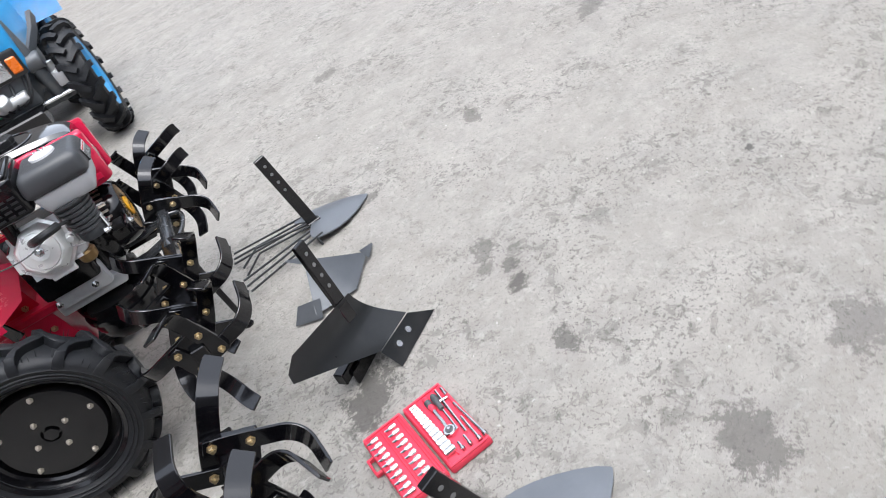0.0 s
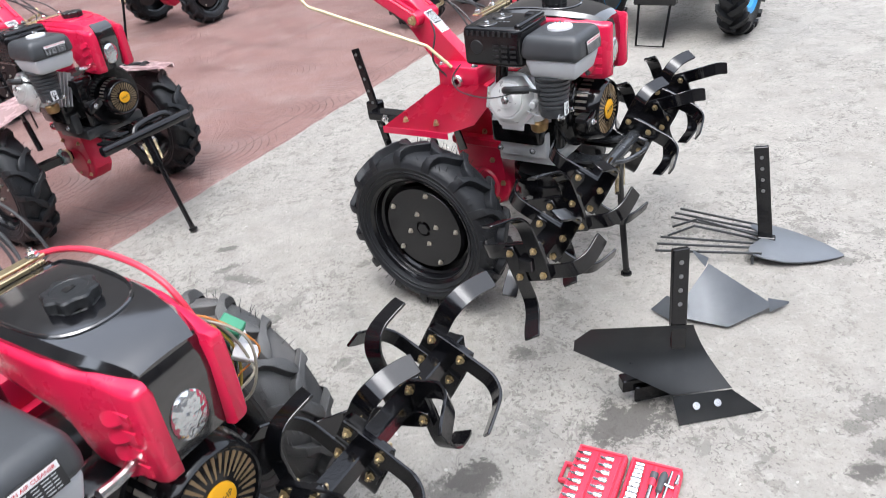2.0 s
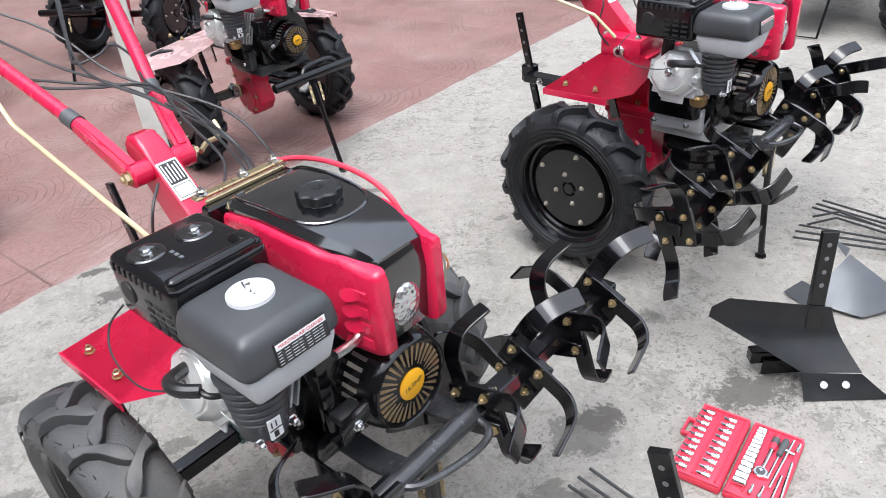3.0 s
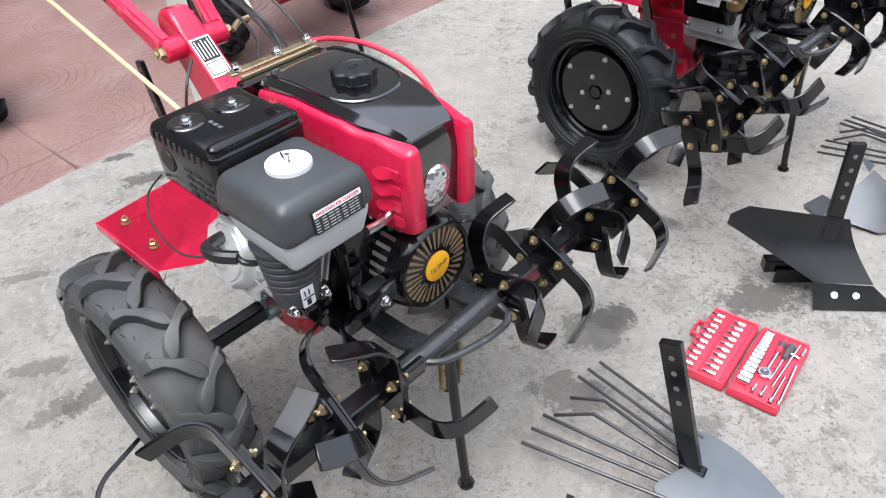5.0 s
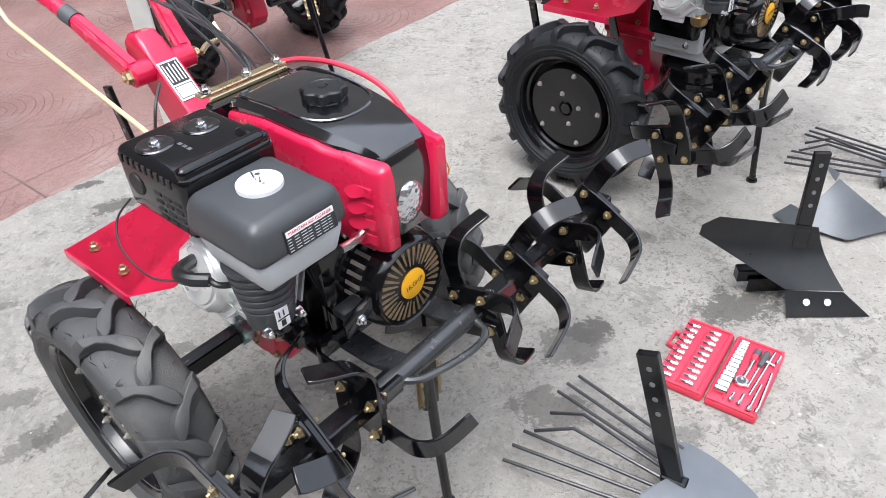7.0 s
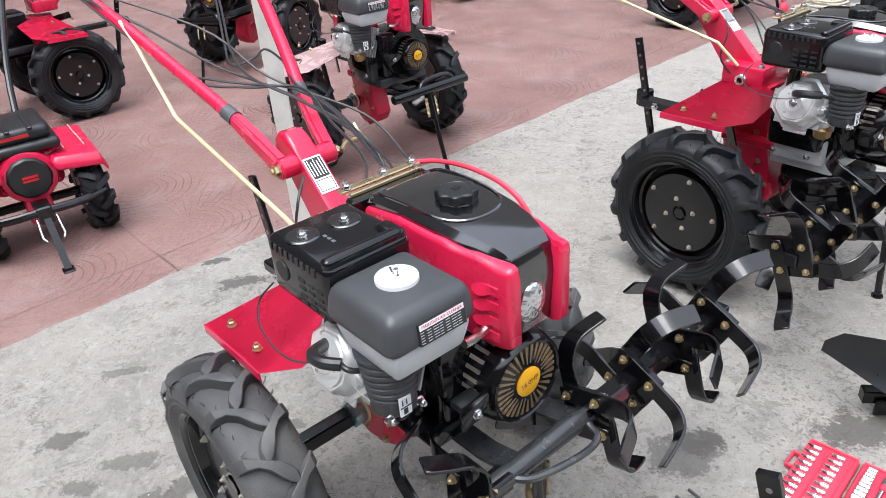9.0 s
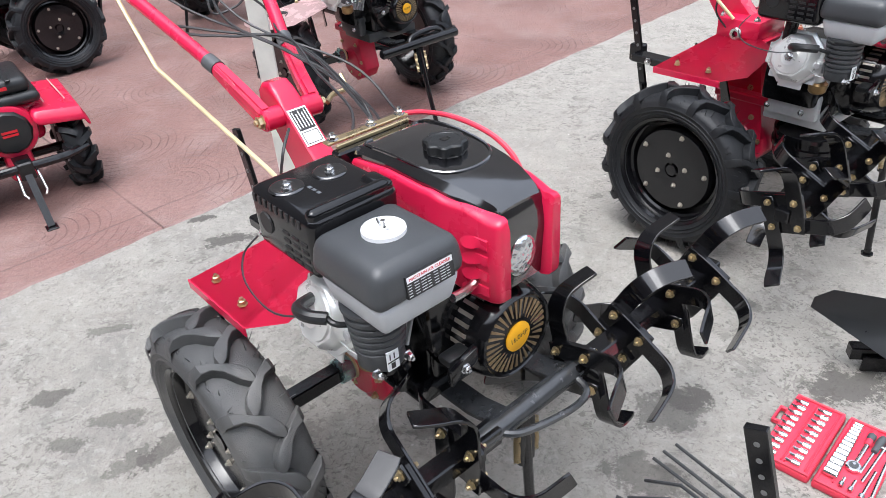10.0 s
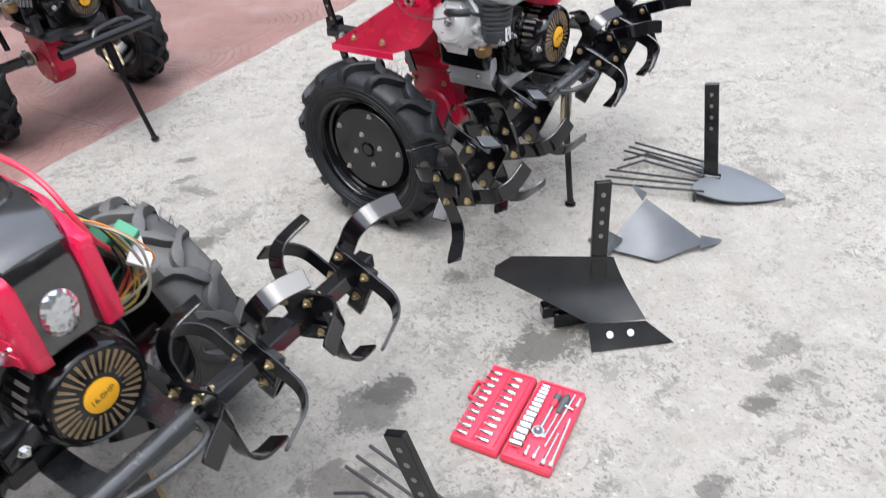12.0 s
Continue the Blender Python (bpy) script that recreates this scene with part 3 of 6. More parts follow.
def recoil(tr):
    cx, cz = 0.0, 0.563
    ax, _ = along((0, 0, cz), (1, 0, cz))
    bm = B()
    # drum open to the front: outer wall, rolled lip, recessed face
    lathe(bm, [(0.0, -0.075), (0.098, -0.075), (0.098, -0.040), (0.092, -0.016), (0.086, 0.0), (0.082, 0.003), (0.079, 0.0), (0.079, -0.004), (0.030, 0.0015), (0.0, 0.0015)], ax, 48)
    re_ = part("recoil_starter", bm, BLACK, tr, "round black recoil starter cover with radial slots")
    # radial louvres, bright sheet showing between the ribs
    sh = None
    for k in range(32):
        a = 2 * math.pi * k / 32
        bm = B()
        u, v = Vector((0, math.cos(a), math.sin(a))), Vector((0, -math.sin(a), math.cos(a)))
        r0, r1 = (0.037, 0.074) if k % 3 else (0.044, 0.074)
        c = Vector((0, 0, cz))
        pts = [(r0, -0.0014), (r1, -0.0031), (r1, 0.0031), (r0, 0.0014)]
        lo_ = [bm.verts.new(c + u * r + v * w + Vector((-0.004, 0, 0))) for r, w in pts]
        hi_ = [bm.verts.new(c + u * r + v * w + Vector((0.0012 - 0.055 * (r - 0.03), 0, 0))) for r, w in pts]
        bm.faces.new(hi_)
        for j in range(4):
            bm.faces.new((lo_[j], lo_[(j + 1) % 4], hi_[(j + 1) % 4], hi_[j]))
        part("louvre", bm, ZINC_DULL, re_)
    bm = B()
    lathe(bm, [(0.030, 0.0), (0.030, 0.004), (0.0275, 0.0055), (0.0, 0.0055)], ax, 32)
    cap = part("centre_cap", bm, YELLOW, re_, "yellow round power rating sticker")
    txt = bpy.data.curves.new("rating_text", "FONT")
    txt.body, txt.size, txt.align_x, txt.align_y, txt.extrude = "16.0HP", 0.0150, "CENTER", "CENTER", 0.0002
    to = new("rating_text", txt)
    txt.materials.append(INK)
    to.parent = cap
    to.matrix_basis = Matrix.Translation((0.0058, 0, cz)) @ Euler((radians(90), 0, radians(90))).to_matrix().to_4x4() @ pose(0, 0, 0, 0, 0, 8)
    # side slots of the fan housing
    for k in range(9):
        a = radians(8 + k * 11)
        bm = B()
        m = Matrix.Translation((0, 0, cz)) @ Matrix.Rotation(-a + radians(90), 4, "X")
        box(bm, -0.068, -0.034, -0.0036, 0.0036, 0.092, 0.0992, m=m)
        part("side_slot", bm, ZINC_PALE, re_)
    # housing scroll behind
    bm = B()
    lathe(bm, [(0.0, -0.155), (0.118, -0.155), (0.122, -0.14), (0.122, -0.085), (0.112, -0.070), (0.0, -0.070)], ax, 40)
    box(bm, -0.15, -0.075, -0.135, 0.02, 0.55, 0.665, 0.012, 2)
    part("fan_housing", bm, BLACK, tr, "black pressed steel fan housing")
    # pull handle
    bm = B()
    box(bm, -0.045, -0.012, -0.150, -0.098, 0.568, 0.586, 0.006, 2, m=None)
    part("pull_handle", bm, PLASTIC, tr, "black starter pull handle with a bright plate")
    bm = B()
    box(bm, -0.010, 0.004, -0.160, -0.098, 0.555, 0.590, 0.004, 2)
    for v in bm.verts:
        v.co.z += (v.co.y + 0.13) * 0.35
    hd = part("lever_plate", bm, BLACK, tr)
    bm = B()
    bolt(bm, (0.004, -0.13, 0.572), (1, 0, 0), 0.008, 0.006)
    part("bolt", bm, CHROME, hd)


def engine(tr):
    bm = B()
    box(bm, -0.32, -0.10, -0.12, 0.10, 0.455, 0.66, 0.02, 3)
    box(bm, -0.30, -0.13, -0.20, -0.10, 0.50, 0.64, 0.015, 2)
    eng = part("engine_block", bm, BLACK, tr, "black and bare aluminium single cylinder engine block")
    bm = B()
    box(bm, -0.305, -0.10, -0.150, 0.115, 0.420, 0.462, 0.008, 2)
    box(bm, -0.285, -0.125, -0.180, -0.14, 0.452, 0.535, 0.012, 2)
    sump = part("sump", bm, ALU, eng, "bare cast aluminium engine base")
    for x in (-0.28, -0.17):
        bm = B()
        bolt(bm, (x, -0.180, 0.478), (0, -1, 0), 0.008)
        part("bolt", bm, CHROME, sump)
    # cylinder fins, leaning out to the right
    lean = Matrix.Translation((-0.185, -0.115, 0.622)) @ Matrix.Rotation(radians(72), 4, "X")
    for k in range(9):
        z = 0.02 + 0.014 * k
        bm = B()
        box(bm, -0.068, 0.068, -0.065, 0.065, z, z + 0.0045, m=lean)
        part("fin", bm, ALU, eng)
    bm = B()
    box(bm, -0.052, 0.052, -0.05, 0.05, 0.0, 0.15, m=lean)
    part("cylinder", bm, ALU, eng, "finned aluminium cylinder")
    # octagonal valve cover with a middle bolt
    bm = B()
    oct_ = lean @ Matrix.Rotation(radians(22.5), 4, "Z")
    lathe(bm, [(0.0, 0.143), (0.082, 0.143), (0.082, 0.149), (0.072, 0.151), (0.069, 0.158), (0.062, 0.180), (0.056, 0.185), (0.0, 0.185)], oct_, 8)
    lathe(bm, [(0.050, 0.184), (0.047, 0.189), (0.028, 0.191), (0.024, 0.194), (0.0, 0.194)], lean, 28)
    box(bm, -0.088, -0.040, -0.030, 0.030, 0.138, 0.144, 0.002, 1, m=lean)
    box(bm, -0.030, 0.040, -0.086, -0.050, 0.138, 0.144, 0.002, 1, m=lean)
    vc = part("valve_cover", bm, CHROME_SATIN, eng, "bright pressed steel octagonal valve cover")
    bm = B()
    bolt(bm, lean @ Vector((0, 0, 0.194)), lean.to_3x3() @ Vector((0, 0, 1)), 0.010, 0.008)
    part("bolt", bm, CHROME, vc)
    # spark plug cap and lead
    bm = B()
    tube(bm, [(-0.19, -0.285, 0.705), (-0.165, -0.325, 0.72), (-0.13, -0.33, 0.725), (-0.105, -0.31, 0.722)], 0.011, 10, 5)
    tube(bm, [(-0.105, -0.31, 0.722), (-0.085, -0.30, 0.715), (-0.08, -0.22, 0.68)], 0.005, 8, 5)
    part("spark_plug_cap", bm, PLASTIC, eng, "black rubber plug cap and lead")
    # ribbed inlet housing under the air cleaner
    bm = B()
    pr = [(0.0, 0.0), (0.036, 0.0), (0.038, 0.004)]
    for k in range(6):
        z, r_ = 0.030 + 0.016 * k, 0.040 + 0.0016 * k
        pr += [(r_ - 0.003, z), (r_, z + 0.003), (r_, z + 0.011), (r_ - 0.003, z + 0.0135)]
    pr += [(0.052, 0.135), (0.052, 0.142), (0.0, 0.142)]
    m, _ = along((-0.060, -0.250, 0.634), (-0.060, -0.250, 1))
    lathe(bm, pr, m @ Matrix.Diagonal((1.0, 1.05, 0.84, 1)), 28)
    inl = part("inlet_housing", bm, CHARCOAL, eng, "ribbed black plastic inlet housing with symbol sticker")
    bm = B()
    prism(bm, [(-0.268, 0.640), (-0.246, 0.640), (-0.246, 0.676), (-0.268, 0.676)], -0.021, -0.0175, "x")
    st = part("sticker", bm, WHITE, inl)
    for z0, z1, y0, y1 in ((0.661, 0.672, -0.264, -0.262), (0.661, 0.672, -0.256, -0.254), (0.643, 0.654, -0.262, -0.254), (0.656, 0.658, -0.268, -0.246)):
        bm = B()
        prism(bm, [(y0, z0), (y1, z0), (y1, z1), (y0, z1)], -0.0176, -0.0168, "x")
        part("symbol", bm, INK, st)
    for y in (-0.222, -0.284):
        bm = B()
        bolt(bm, (-0.030, y, 0.640), (1, 0, 0), 0.007, 0.011)
        part("bolt", bm, CHROME, inl)
    # carburettor, float bowl and drain fitting
    bm = B()
    cyl(bm, (-0.125, -0.235, 0.605), (-0.125, -0.235, 0.645), 0.026, 0.028, 20, 0.004)
    cyl(bm, (-0.175, -0.235, 0.655), (-0.09, -0.235, 0.655), 0.022, seg=16)
    box(bm, -0.15, -0.10, -0.268, -0.22, 0.64, 0.675, 0.006)
    cyl(bm, (-0.112, -0.262, 0.664), (-0.112, -0.280, 0.664), 0.010, seg=12, bevel=0.002)
    cb = part("carburettor", bm, ALU, eng, "cast aluminium carburettor")
    bm = B()
    cyl(bm, (-0.115, -0.235, 0.572), (-0.115, -0.235, 0.606), 0.024, 0.027, 20, 0.006)
    part("float_bowl", bm, BRONZE, cb, "brassy float bowl")
    bm = B()
    tube(bm, [(-0.15, -0.268, 0.66), (-0.135, -0.283, 0.655), (-0.11, -0.28, 0.64), (-0.085, -0.275, 0.635)], 0.0016, 6, 4)
    part("throttle_link", bm, ALU, cb)
    bm = B()
    tube(bm, [(-0.322, -0.295, 0.775), (-0.337, -0.322, 0.742), (-0.30, -0.345, 0.712), (-0.20, -0.350, 0.704), (-0.12, -0.31, 0.72)], 0.0018, 6, 6)
    part("throttle_cable", bm, CABLE, eng)


# hood plan: place along the machine, half width and height of the black tank top
TANK = [(-0.332, 0.077, 0.838), (-0.322, 0.083, 0.850), (-0.29, 0.085, 0.859), (-0.22, 0.086, 0.864), (-0.14, 0.084, 0.861), (-0.09, 0.079, 0.856), (-0.05, 0.071, 0.850), (-0.02, 0.062, 0.843), (-0.002, 0.056, 0.836), (0.009, 0.052, 0.826), (0.015, 0.050, 0.808), (0.018, 0.049, 0.780)]
HOOD_Y = 0.002


def tank_at(x):
    for (x0, w0, z0), (x1, w1, z1) in zip(TANK, TANK[1:]):
        if x <= x1:
            f = max(0.0, (x - x0) / (x1 - x0))
            return w0 + (w1 - w0) * f, z0 + (z1 - z0) * f
    return TANK[-1][1:]


def loft(bm, rings_, closed=True):
    vs = [[bm.verts.new(p) for p in r] for r in rings_]
    for p, q in zip(vs, vs[1:]):
        n = len(p)
        for k in range(n if closed else n - 1):
            bm.faces.new((p[k], p[(k + 1) % n], q[(k + 1) % n], q[k]))
    if closed:
        bm.faces.new(vs[0])
        bm.faces.new(vs[-1][::-1])
    return vs


def hood(tr):
    cy = HOOD_Y

    def crown(x, w, z, lift=0.0):
        """Points across the top at x, edge to edge, gently crowned with a rolled edge."""
        return [(x, cy + w * s, z + lift - 0.012 * max(0, abs(s) - 0.86) / 0.14 - 0.004 * s * s) for s in (-1, -0.97, -0.93, -0.86, -0.6, -0.3, 0, 0.3, 0.6, 0.86, 0.93, 0.97, 1)]
    bm = B()
    secs = []
    for x, w, z in TANK[:-2]:
        zb = 0.77 if x < -0.10 else (0.76 if x < -0.07 else 0.672)
        secs.append(crown(x, w, z) + [(x, cy + w, zb), (x, cy - w, zb)])
    loft(bm, secs)
    # headlight face below the shoulder
    prism(bm, [(0.0055, 0.8265), (0.012, 0.815), (0.0165, 0.795), (0.019, 0.77), (0.012, 0.672), (-0.05, 0.672), (-0.05, 0.82)], cy - 0.051, cy + 0.051, "y", bevel=0.003, seg=2)
    top = part("fuel_tank", bm, BLACK_PANEL, tr, "glossy black fuel tank panel and headlight surround")
    for s in (-1, 1):
        bm = B()
        secs = []
        for x, wo, zb, sh, drop in ((-0.330, 0.084, 0.796, 0.004, 0), (-0.326, 0.089, 0.791, 0.001, 0), (-0.315, 0.093, 0.788, 0, 0), (-0.22, 0.097, 0.774, 0, 0), (-0.13, 0.096, 0.752, 0, 0), (-0.105, 0.094, 0.735, 0, 0), (-0.09, 0.093, 0.700, 0, 0.001), (-0.078, 0.091, 0.680, 0, 0.002),
                                (-0.06, 0.086, 0.670, 0, 0.002), (-0.04, 0.083, 0.666, 0, 0.001), (-0.01, 0.079, 0.664, 0, -0.003), (0.012, 0.077, 0.665, 0, -0.008), (0.024, 0.075, 0.668, 0.001, -0.010), (0.031, 0.073, 0.671, 0.004, -0.010), (0.034, 0.070, 0.676, 0.009, -0.010)):
            w, z = tank_at(min(x, 0.004))
            z = z - (0.021 if x < -0.11 else 0.018 if x < -0.05 else 0.014) - drop - sh
            if x > 0:
                w = 0.050 + sh * 0.4
            wo = wo - sh * 0.2
            h = 0.034
            sec = [(w - 0.004, z - 0.016), (w + 0.0005, z - 0.001)]
            for k in range(1, 6):
                a_ = math.pi / 2 * k / 5
                sec.append((w + 0.001 + (wo - w - 0.001) * math.sin(a_), z - min(h, 0.006 + (wo - w) * 0.3) * (1 - math.cos(a_))))
            sec += [(wo + 0.001, (z - h + zb) / 2), (wo, zb + 0.008), (wo - 0.003, zb + 0.002), (wo - 0.009, zb), (w - 0.004, zb)]
            secs.append([(x, cy + s * y, zz) for y, zz in sec])
        loft(bm, secs)
        sp = part("side_panel", bm, RED, top, "glossy red moulded hood side panel", smooth=38)
        yo = cy + s * 0.080
        for k in range(4):
            z = 0.682 + 0.0295 * k
            bm = B()
            rows_ = []
            for i in range(9):
                f = i / 8
                x = -0.050 + 0.062 * f
                b_ = math.sin(math.pi * min(1, f * 1.3 + 0.02)) if f < 0.77 else max(0.02, (1 - f) * 1.2)
                dz = -0.006 * b_
                rows_.append([(x, yo - s * 0.004, z - 0.004 + dz), (x, yo + s * (0.0015 + 0.0085 * b_), z + 0.001 + dz), (x, yo + s * (0.001 + 0.0065 * b_), z + 0.006 + dz), (x, yo + s * 0.0008, z + 0.016), (x, yo - s * 0.004, z + 0.018)])
            loft(bm, rows_)
            part("rib", bm, RED, sp)
        bm = B()
        box(bm, -0.040, -0.018, yo + s * 0.001 - 0.0012, yo + s * 0.001 + 0.0012, 0.700, 0.708)
        part("badge", bm, ZINC, sp)
    # raised tank seam
    bm = B()
    ring_pts = []
    for x, f in ((-0.312, 0.55), (-0.312, 0.75), (-0.29, 0.85), (-0.22, 0.86), (-0.15, 0.83), (-0.115, 0.70), (-0.095, 0.42), (-0.088, 0.0)):
        w, z = tank_at(x)
        ring_pts.append((x, -w * f, z - 0.004 * f * f + 0.0005))
    ring_pts = [(x, cy + y, z) for x, y, z in ring_pts + [(x, -y, z) for x, y, z in ring_pts[-2::-1]]]
    tube(bm, ring_pts, 0.0030, 6, 6)
    part("tank_seam", bm, BLACK_PANEL, top)
    ax, _ = along((-0.166, 0.004, 0.854), (-0.166, 0.004, 1))
    bm = B()
    seg, rows_ = 64, []
    for r, h, wob in ((0.046, 0.0, 0), (0.046, 0.004, 0), (0.036, 0.006, 0), (0.034, 0.008, 1), (0.0365, 0.012, 1), (0.0365, 0.024, 1), (0.034, 0.027, 1), (0.026, 0.0275, 0), (0.025, 0.0265, 0)):
        row = []
        for k in range(seg):
            a = 2 * math.pi * k / seg
            rr = r + (0.0028 * math.cos(8 * a) if wob else 0)
            row.append(bm.verts.new(ax @ Vector((rr * math.cos(a), rr * math.sin(a), h))))
        rows_.append(row)
    for p, q in zip(rows_, rows_[1:]):
        for k in range(seg):
            bm.faces.new((p[k], p[(k + 1) % seg], q[(k + 1) % seg], q[k]))
    bm.faces.new(rows_[-1])
    cap = part("fuel_cap", bm, PLASTIC, top, "scalloped black fuel cap with raised symbol")
    bm = B()
    box(bm, -0.172, -0.160, -0.004, 0.008, 0.8803, 0.8817)
    box(bm, -0.170, -0.162, 0.010, 0.0125, 0.8803, 0.8817)
    part("symbol", bm, BLACK_PANEL, cap)
    # headlight
    bm = B()
    hm = Matrix.Translation((0.0150, -0.003, 0.728)) @ pose(0, 0, 0, 0, 4, 0) @ Matrix.Rotation(radians(90), 4, "Y") @ Matrix.Diagonal((1.0, 0.76, 1, 1))
    lathe(bm, [(0.040, -0.004), (0.040, 0.003), (0.037, 0.006), (0.025, 0.0105), (0.0, 0.0125)], hm, 40)
    part("headlight", bm, LENS, top, "clear oval headlight with faceted reflector")
    # air ducts below
    bm = B()
    tube(bm, [(-0.02, -0.05, 0.705), (-0.01, -0.10, 0.70), (-0.005, -0.14, 0.705)], 0.008, 10, 3)
    part("chrome_pin", bm, CHROME, top)
    # latch rail across the back with bolts
    bm = B()
    box(bm, -0.386, -0.366, -0.105, 0.085, 0.843, 0.849, 0.0015, 1)
    box(bm, -0.360, -0.352, -0.095, 0.075, 0.838, 0.846, 0.0015, 1)
    rail = part("latch_rail", bm, ZINC, tr, "yellow zinc plated bracket rail")
    for y in (-0.088, 0.0, 0.070):
        bm = B()
        bolt(bm, (-0.376, y, 0.849), (0, 0, 1), 0.009, 0.008)
        part("bolt", bm, CHROME, rail)
    bm = B()
    box(bm, -0.362, -0.335, -0.105, 0.085, 0.80, 0.838, 0.004, 1)
    part("rear_bracket", bm, BLACK, tr)


def chassis(tr):
    # cast gearbox, from the axle up to the handle column
    bm = B()
    prism(bm, [(-0.51, 0.64), (-0.36, 0.64), (-0.372, 0.50), (-0.348, 0.38), (-0.312, 0.315), (-0.303, 0.27), (-0.335, 0.225), (-0.40, 0.195), (-0.465, 0.23), (-0.50, 0.33), (-0.52, 0.46)], -0.088, 0.028, "y", bevel=0.014, seg=3)
    box(bm, -0.50, -0.30, -0.125, 0.065, 0.44, 0.47, 0.006, 1)
    cyl(bm, (AXLE[0] + 0.02, -0.095, AXLE[1]), (AXLE[0] + 0.02, 0.035, AXLE[1]), 0.075, seg=24, bevel=0.012)
    gb = part("gearbox", bm, RED_DARK, tr, "red painted cast gearbox housing")
    for z, xs in ((0.235, (-0.36, -0.43)), (0.30, (-0.335, -0.47)), (0.38, (-0.37, -0.49)), (0.48, (-0.39, -0.50)), (0.57, (-0.385, -0.49))):
        for x in xs:
            bm = B()
            bolt(bm, (x, -0.088, z), (0, -1, 0), 0.008)
            part("bolt", bm, ZINC, gb)
    # square axle
    bm = B()
    box(bm, AXLE[0] - 0.0185, AXLE[0] + 0.0185, -0.40, 0.34, AXLE[1] - 0.0185, AXLE[1] + 0.0185, 0.003, 1)
    ax_ = part("axle", bm, BLACK, tr, "black square axle tube")
    bm = B()
    cyl(bm, (AXLE[0], -0.135, AXLE[1]), (AXLE[0], -0.100, AXLE[1]), 0.031, seg=16, bevel=0.003)
    cyl(bm, (AXLE[0], -0.118, AXLE[1] + 0.030), (AXLE[0], -0.118, AXLE[1] + 0.042), 0.009, seg=8)
    part("collar", bm, TEAL, ax_, "blue zinc plated collar")
    bm = B()
    cyl(bm, (AXLE[0], -0.100, AXLE[1]), (AXLE[0], -0.093, AXLE[1]), 0.034, seg=20)
    part("seal_ring", bm, CREAM, ax_)
    # clutch bell under the engine
    bm = B()
    m, _ = along((-0.18, -0.04, 0.25), (-0.18, -0.04, 1))
    lathe(bm, [(0, 0), (0.085, 0), (0.105, 0.02), (0.112, 0.05), (0.112, 0.075), (0.120, 0.078), (0.120, 0.092), (0.110, 0.095), (0.108, 0.115), (0.118, 0.118), (0.118, 0.132), (0.09, 0.15), (0, 0.15)], m, 40)
    part("clutch_housing", bm, BLACK, tr, "round black clutch housing")
    # frame plates and front arms
    bm = B()
    box(bm, -0.30, 0.0, -0.084, -0.066, 0.398, 0.418, 0.003, 1)
    box(bm, -0.30, 0.0, 0.076, 0.094, 0.398, 0.418, 0.003, 1)
    box(bm, -0.30, -0.25, -0.066, 0.076, 0.400, 0.416, 0.003, 1)
    fr_ = part("engine_frame", bm, BLACK, tr, "black welded steel engine frame")
    for y in (-0.078, 0.085):
        bm = B()
        bar(bm, [(-0.12, y, 0.423), (-0.03, y, 0.424), (0.035, y, 0.440)], [(0, 1, 0)] * 3, 0.05, 0.008)
        part("front_arm", bm, TUBE_PAINT, fr_, "flat black bar to the front tube")
    # front stand
    bm = B()
    tube(bm, [(0.045, -0.03, 0.43), (0.058, -0.03, 0.22), (0.074, -0.03, 0.02)], 0.0105, 10)
    box(bm, 0.040, 0.056, -0.05, -0.01, 0.30, 0.42, 0.003, 1)
    stand = part("front_stand", bm, BLACK, tr, "black fold-down front stand leg")
    bm = B()
    cyl(bm, (0.075, -0.03, 0.0), (0.075, -0.03, 0.006), 0.019, seg=8)
    cyl(bm, (0.075, -0.03, 0.007), (0.075, -0.03, 0.022), 0.0115, seg=10)
    part("foot", bm, BLACK, stand)
    for y in (-0.055, -0.005):
        bm = B()
        pts = [(0.05 + 0.006 * math.cos(k * 1.3), y + 0.006 * math.sin(k * 1.3), 0.40 - 0.0012 * k) for k in range(72)]
        tube(bm, pts, 0.0018, 5)
        part("spring", bm, ZINC, stand, "yellow zinc return spring")
    # column with sloping front face and data plate
    bm = B()
    prism(bm, [(-0.42, 0.62), (-0.40, 0.66), (-0.455, 0.705), (-0.610, 0.858), (-0.632, 0.884), (-0.656, 0.898), (-0.684, 0.894), (-0.703, 0.876), (-0.706, 0.852), (-0.61, 0.735), (-0.54, 0.66), (-0.52, 0.62)], MID - 0.026, MID + 0.026, "y", bevel=0.009, seg=3)
    box(bm, -0.53, -0.38, MID - 0.085, MID + 0.085, 0.63, 0.70, 0.010, 2)
    col = part("handle_column", bm, RED, tr, "red steel handle column with data plate")
    sl = Matrix.Translation((-0.566, MID, 0.8155)) @ Matrix.Rotation(radians(44.6), 4, "Y")
    bm = B()
    box(bm, -0.048, 0.040, -0.022, 0.022, 0.0, 0.0016, m=sl)
    pl = part("data_plate", bm, WHITE, col, "white data plate with dark printed columns")
    bm = B()
    box(bm, -0.044, 0.004, -0.019, 0.019, 0.0015, 0.0021, m=sl)
    field = part("print_block", bm, INK, pl, "dark printed table")
    for k in range(5):
        bm = B()
        box(bm, -0.041 + 0.005 * (k % 2), -0.001, -0.0165 + 0.0072 * k, -0.0140 + 0.0072 * k, 0.0020, 0.0025, m=sl)
        part("print_line", bm, WHITE, field)
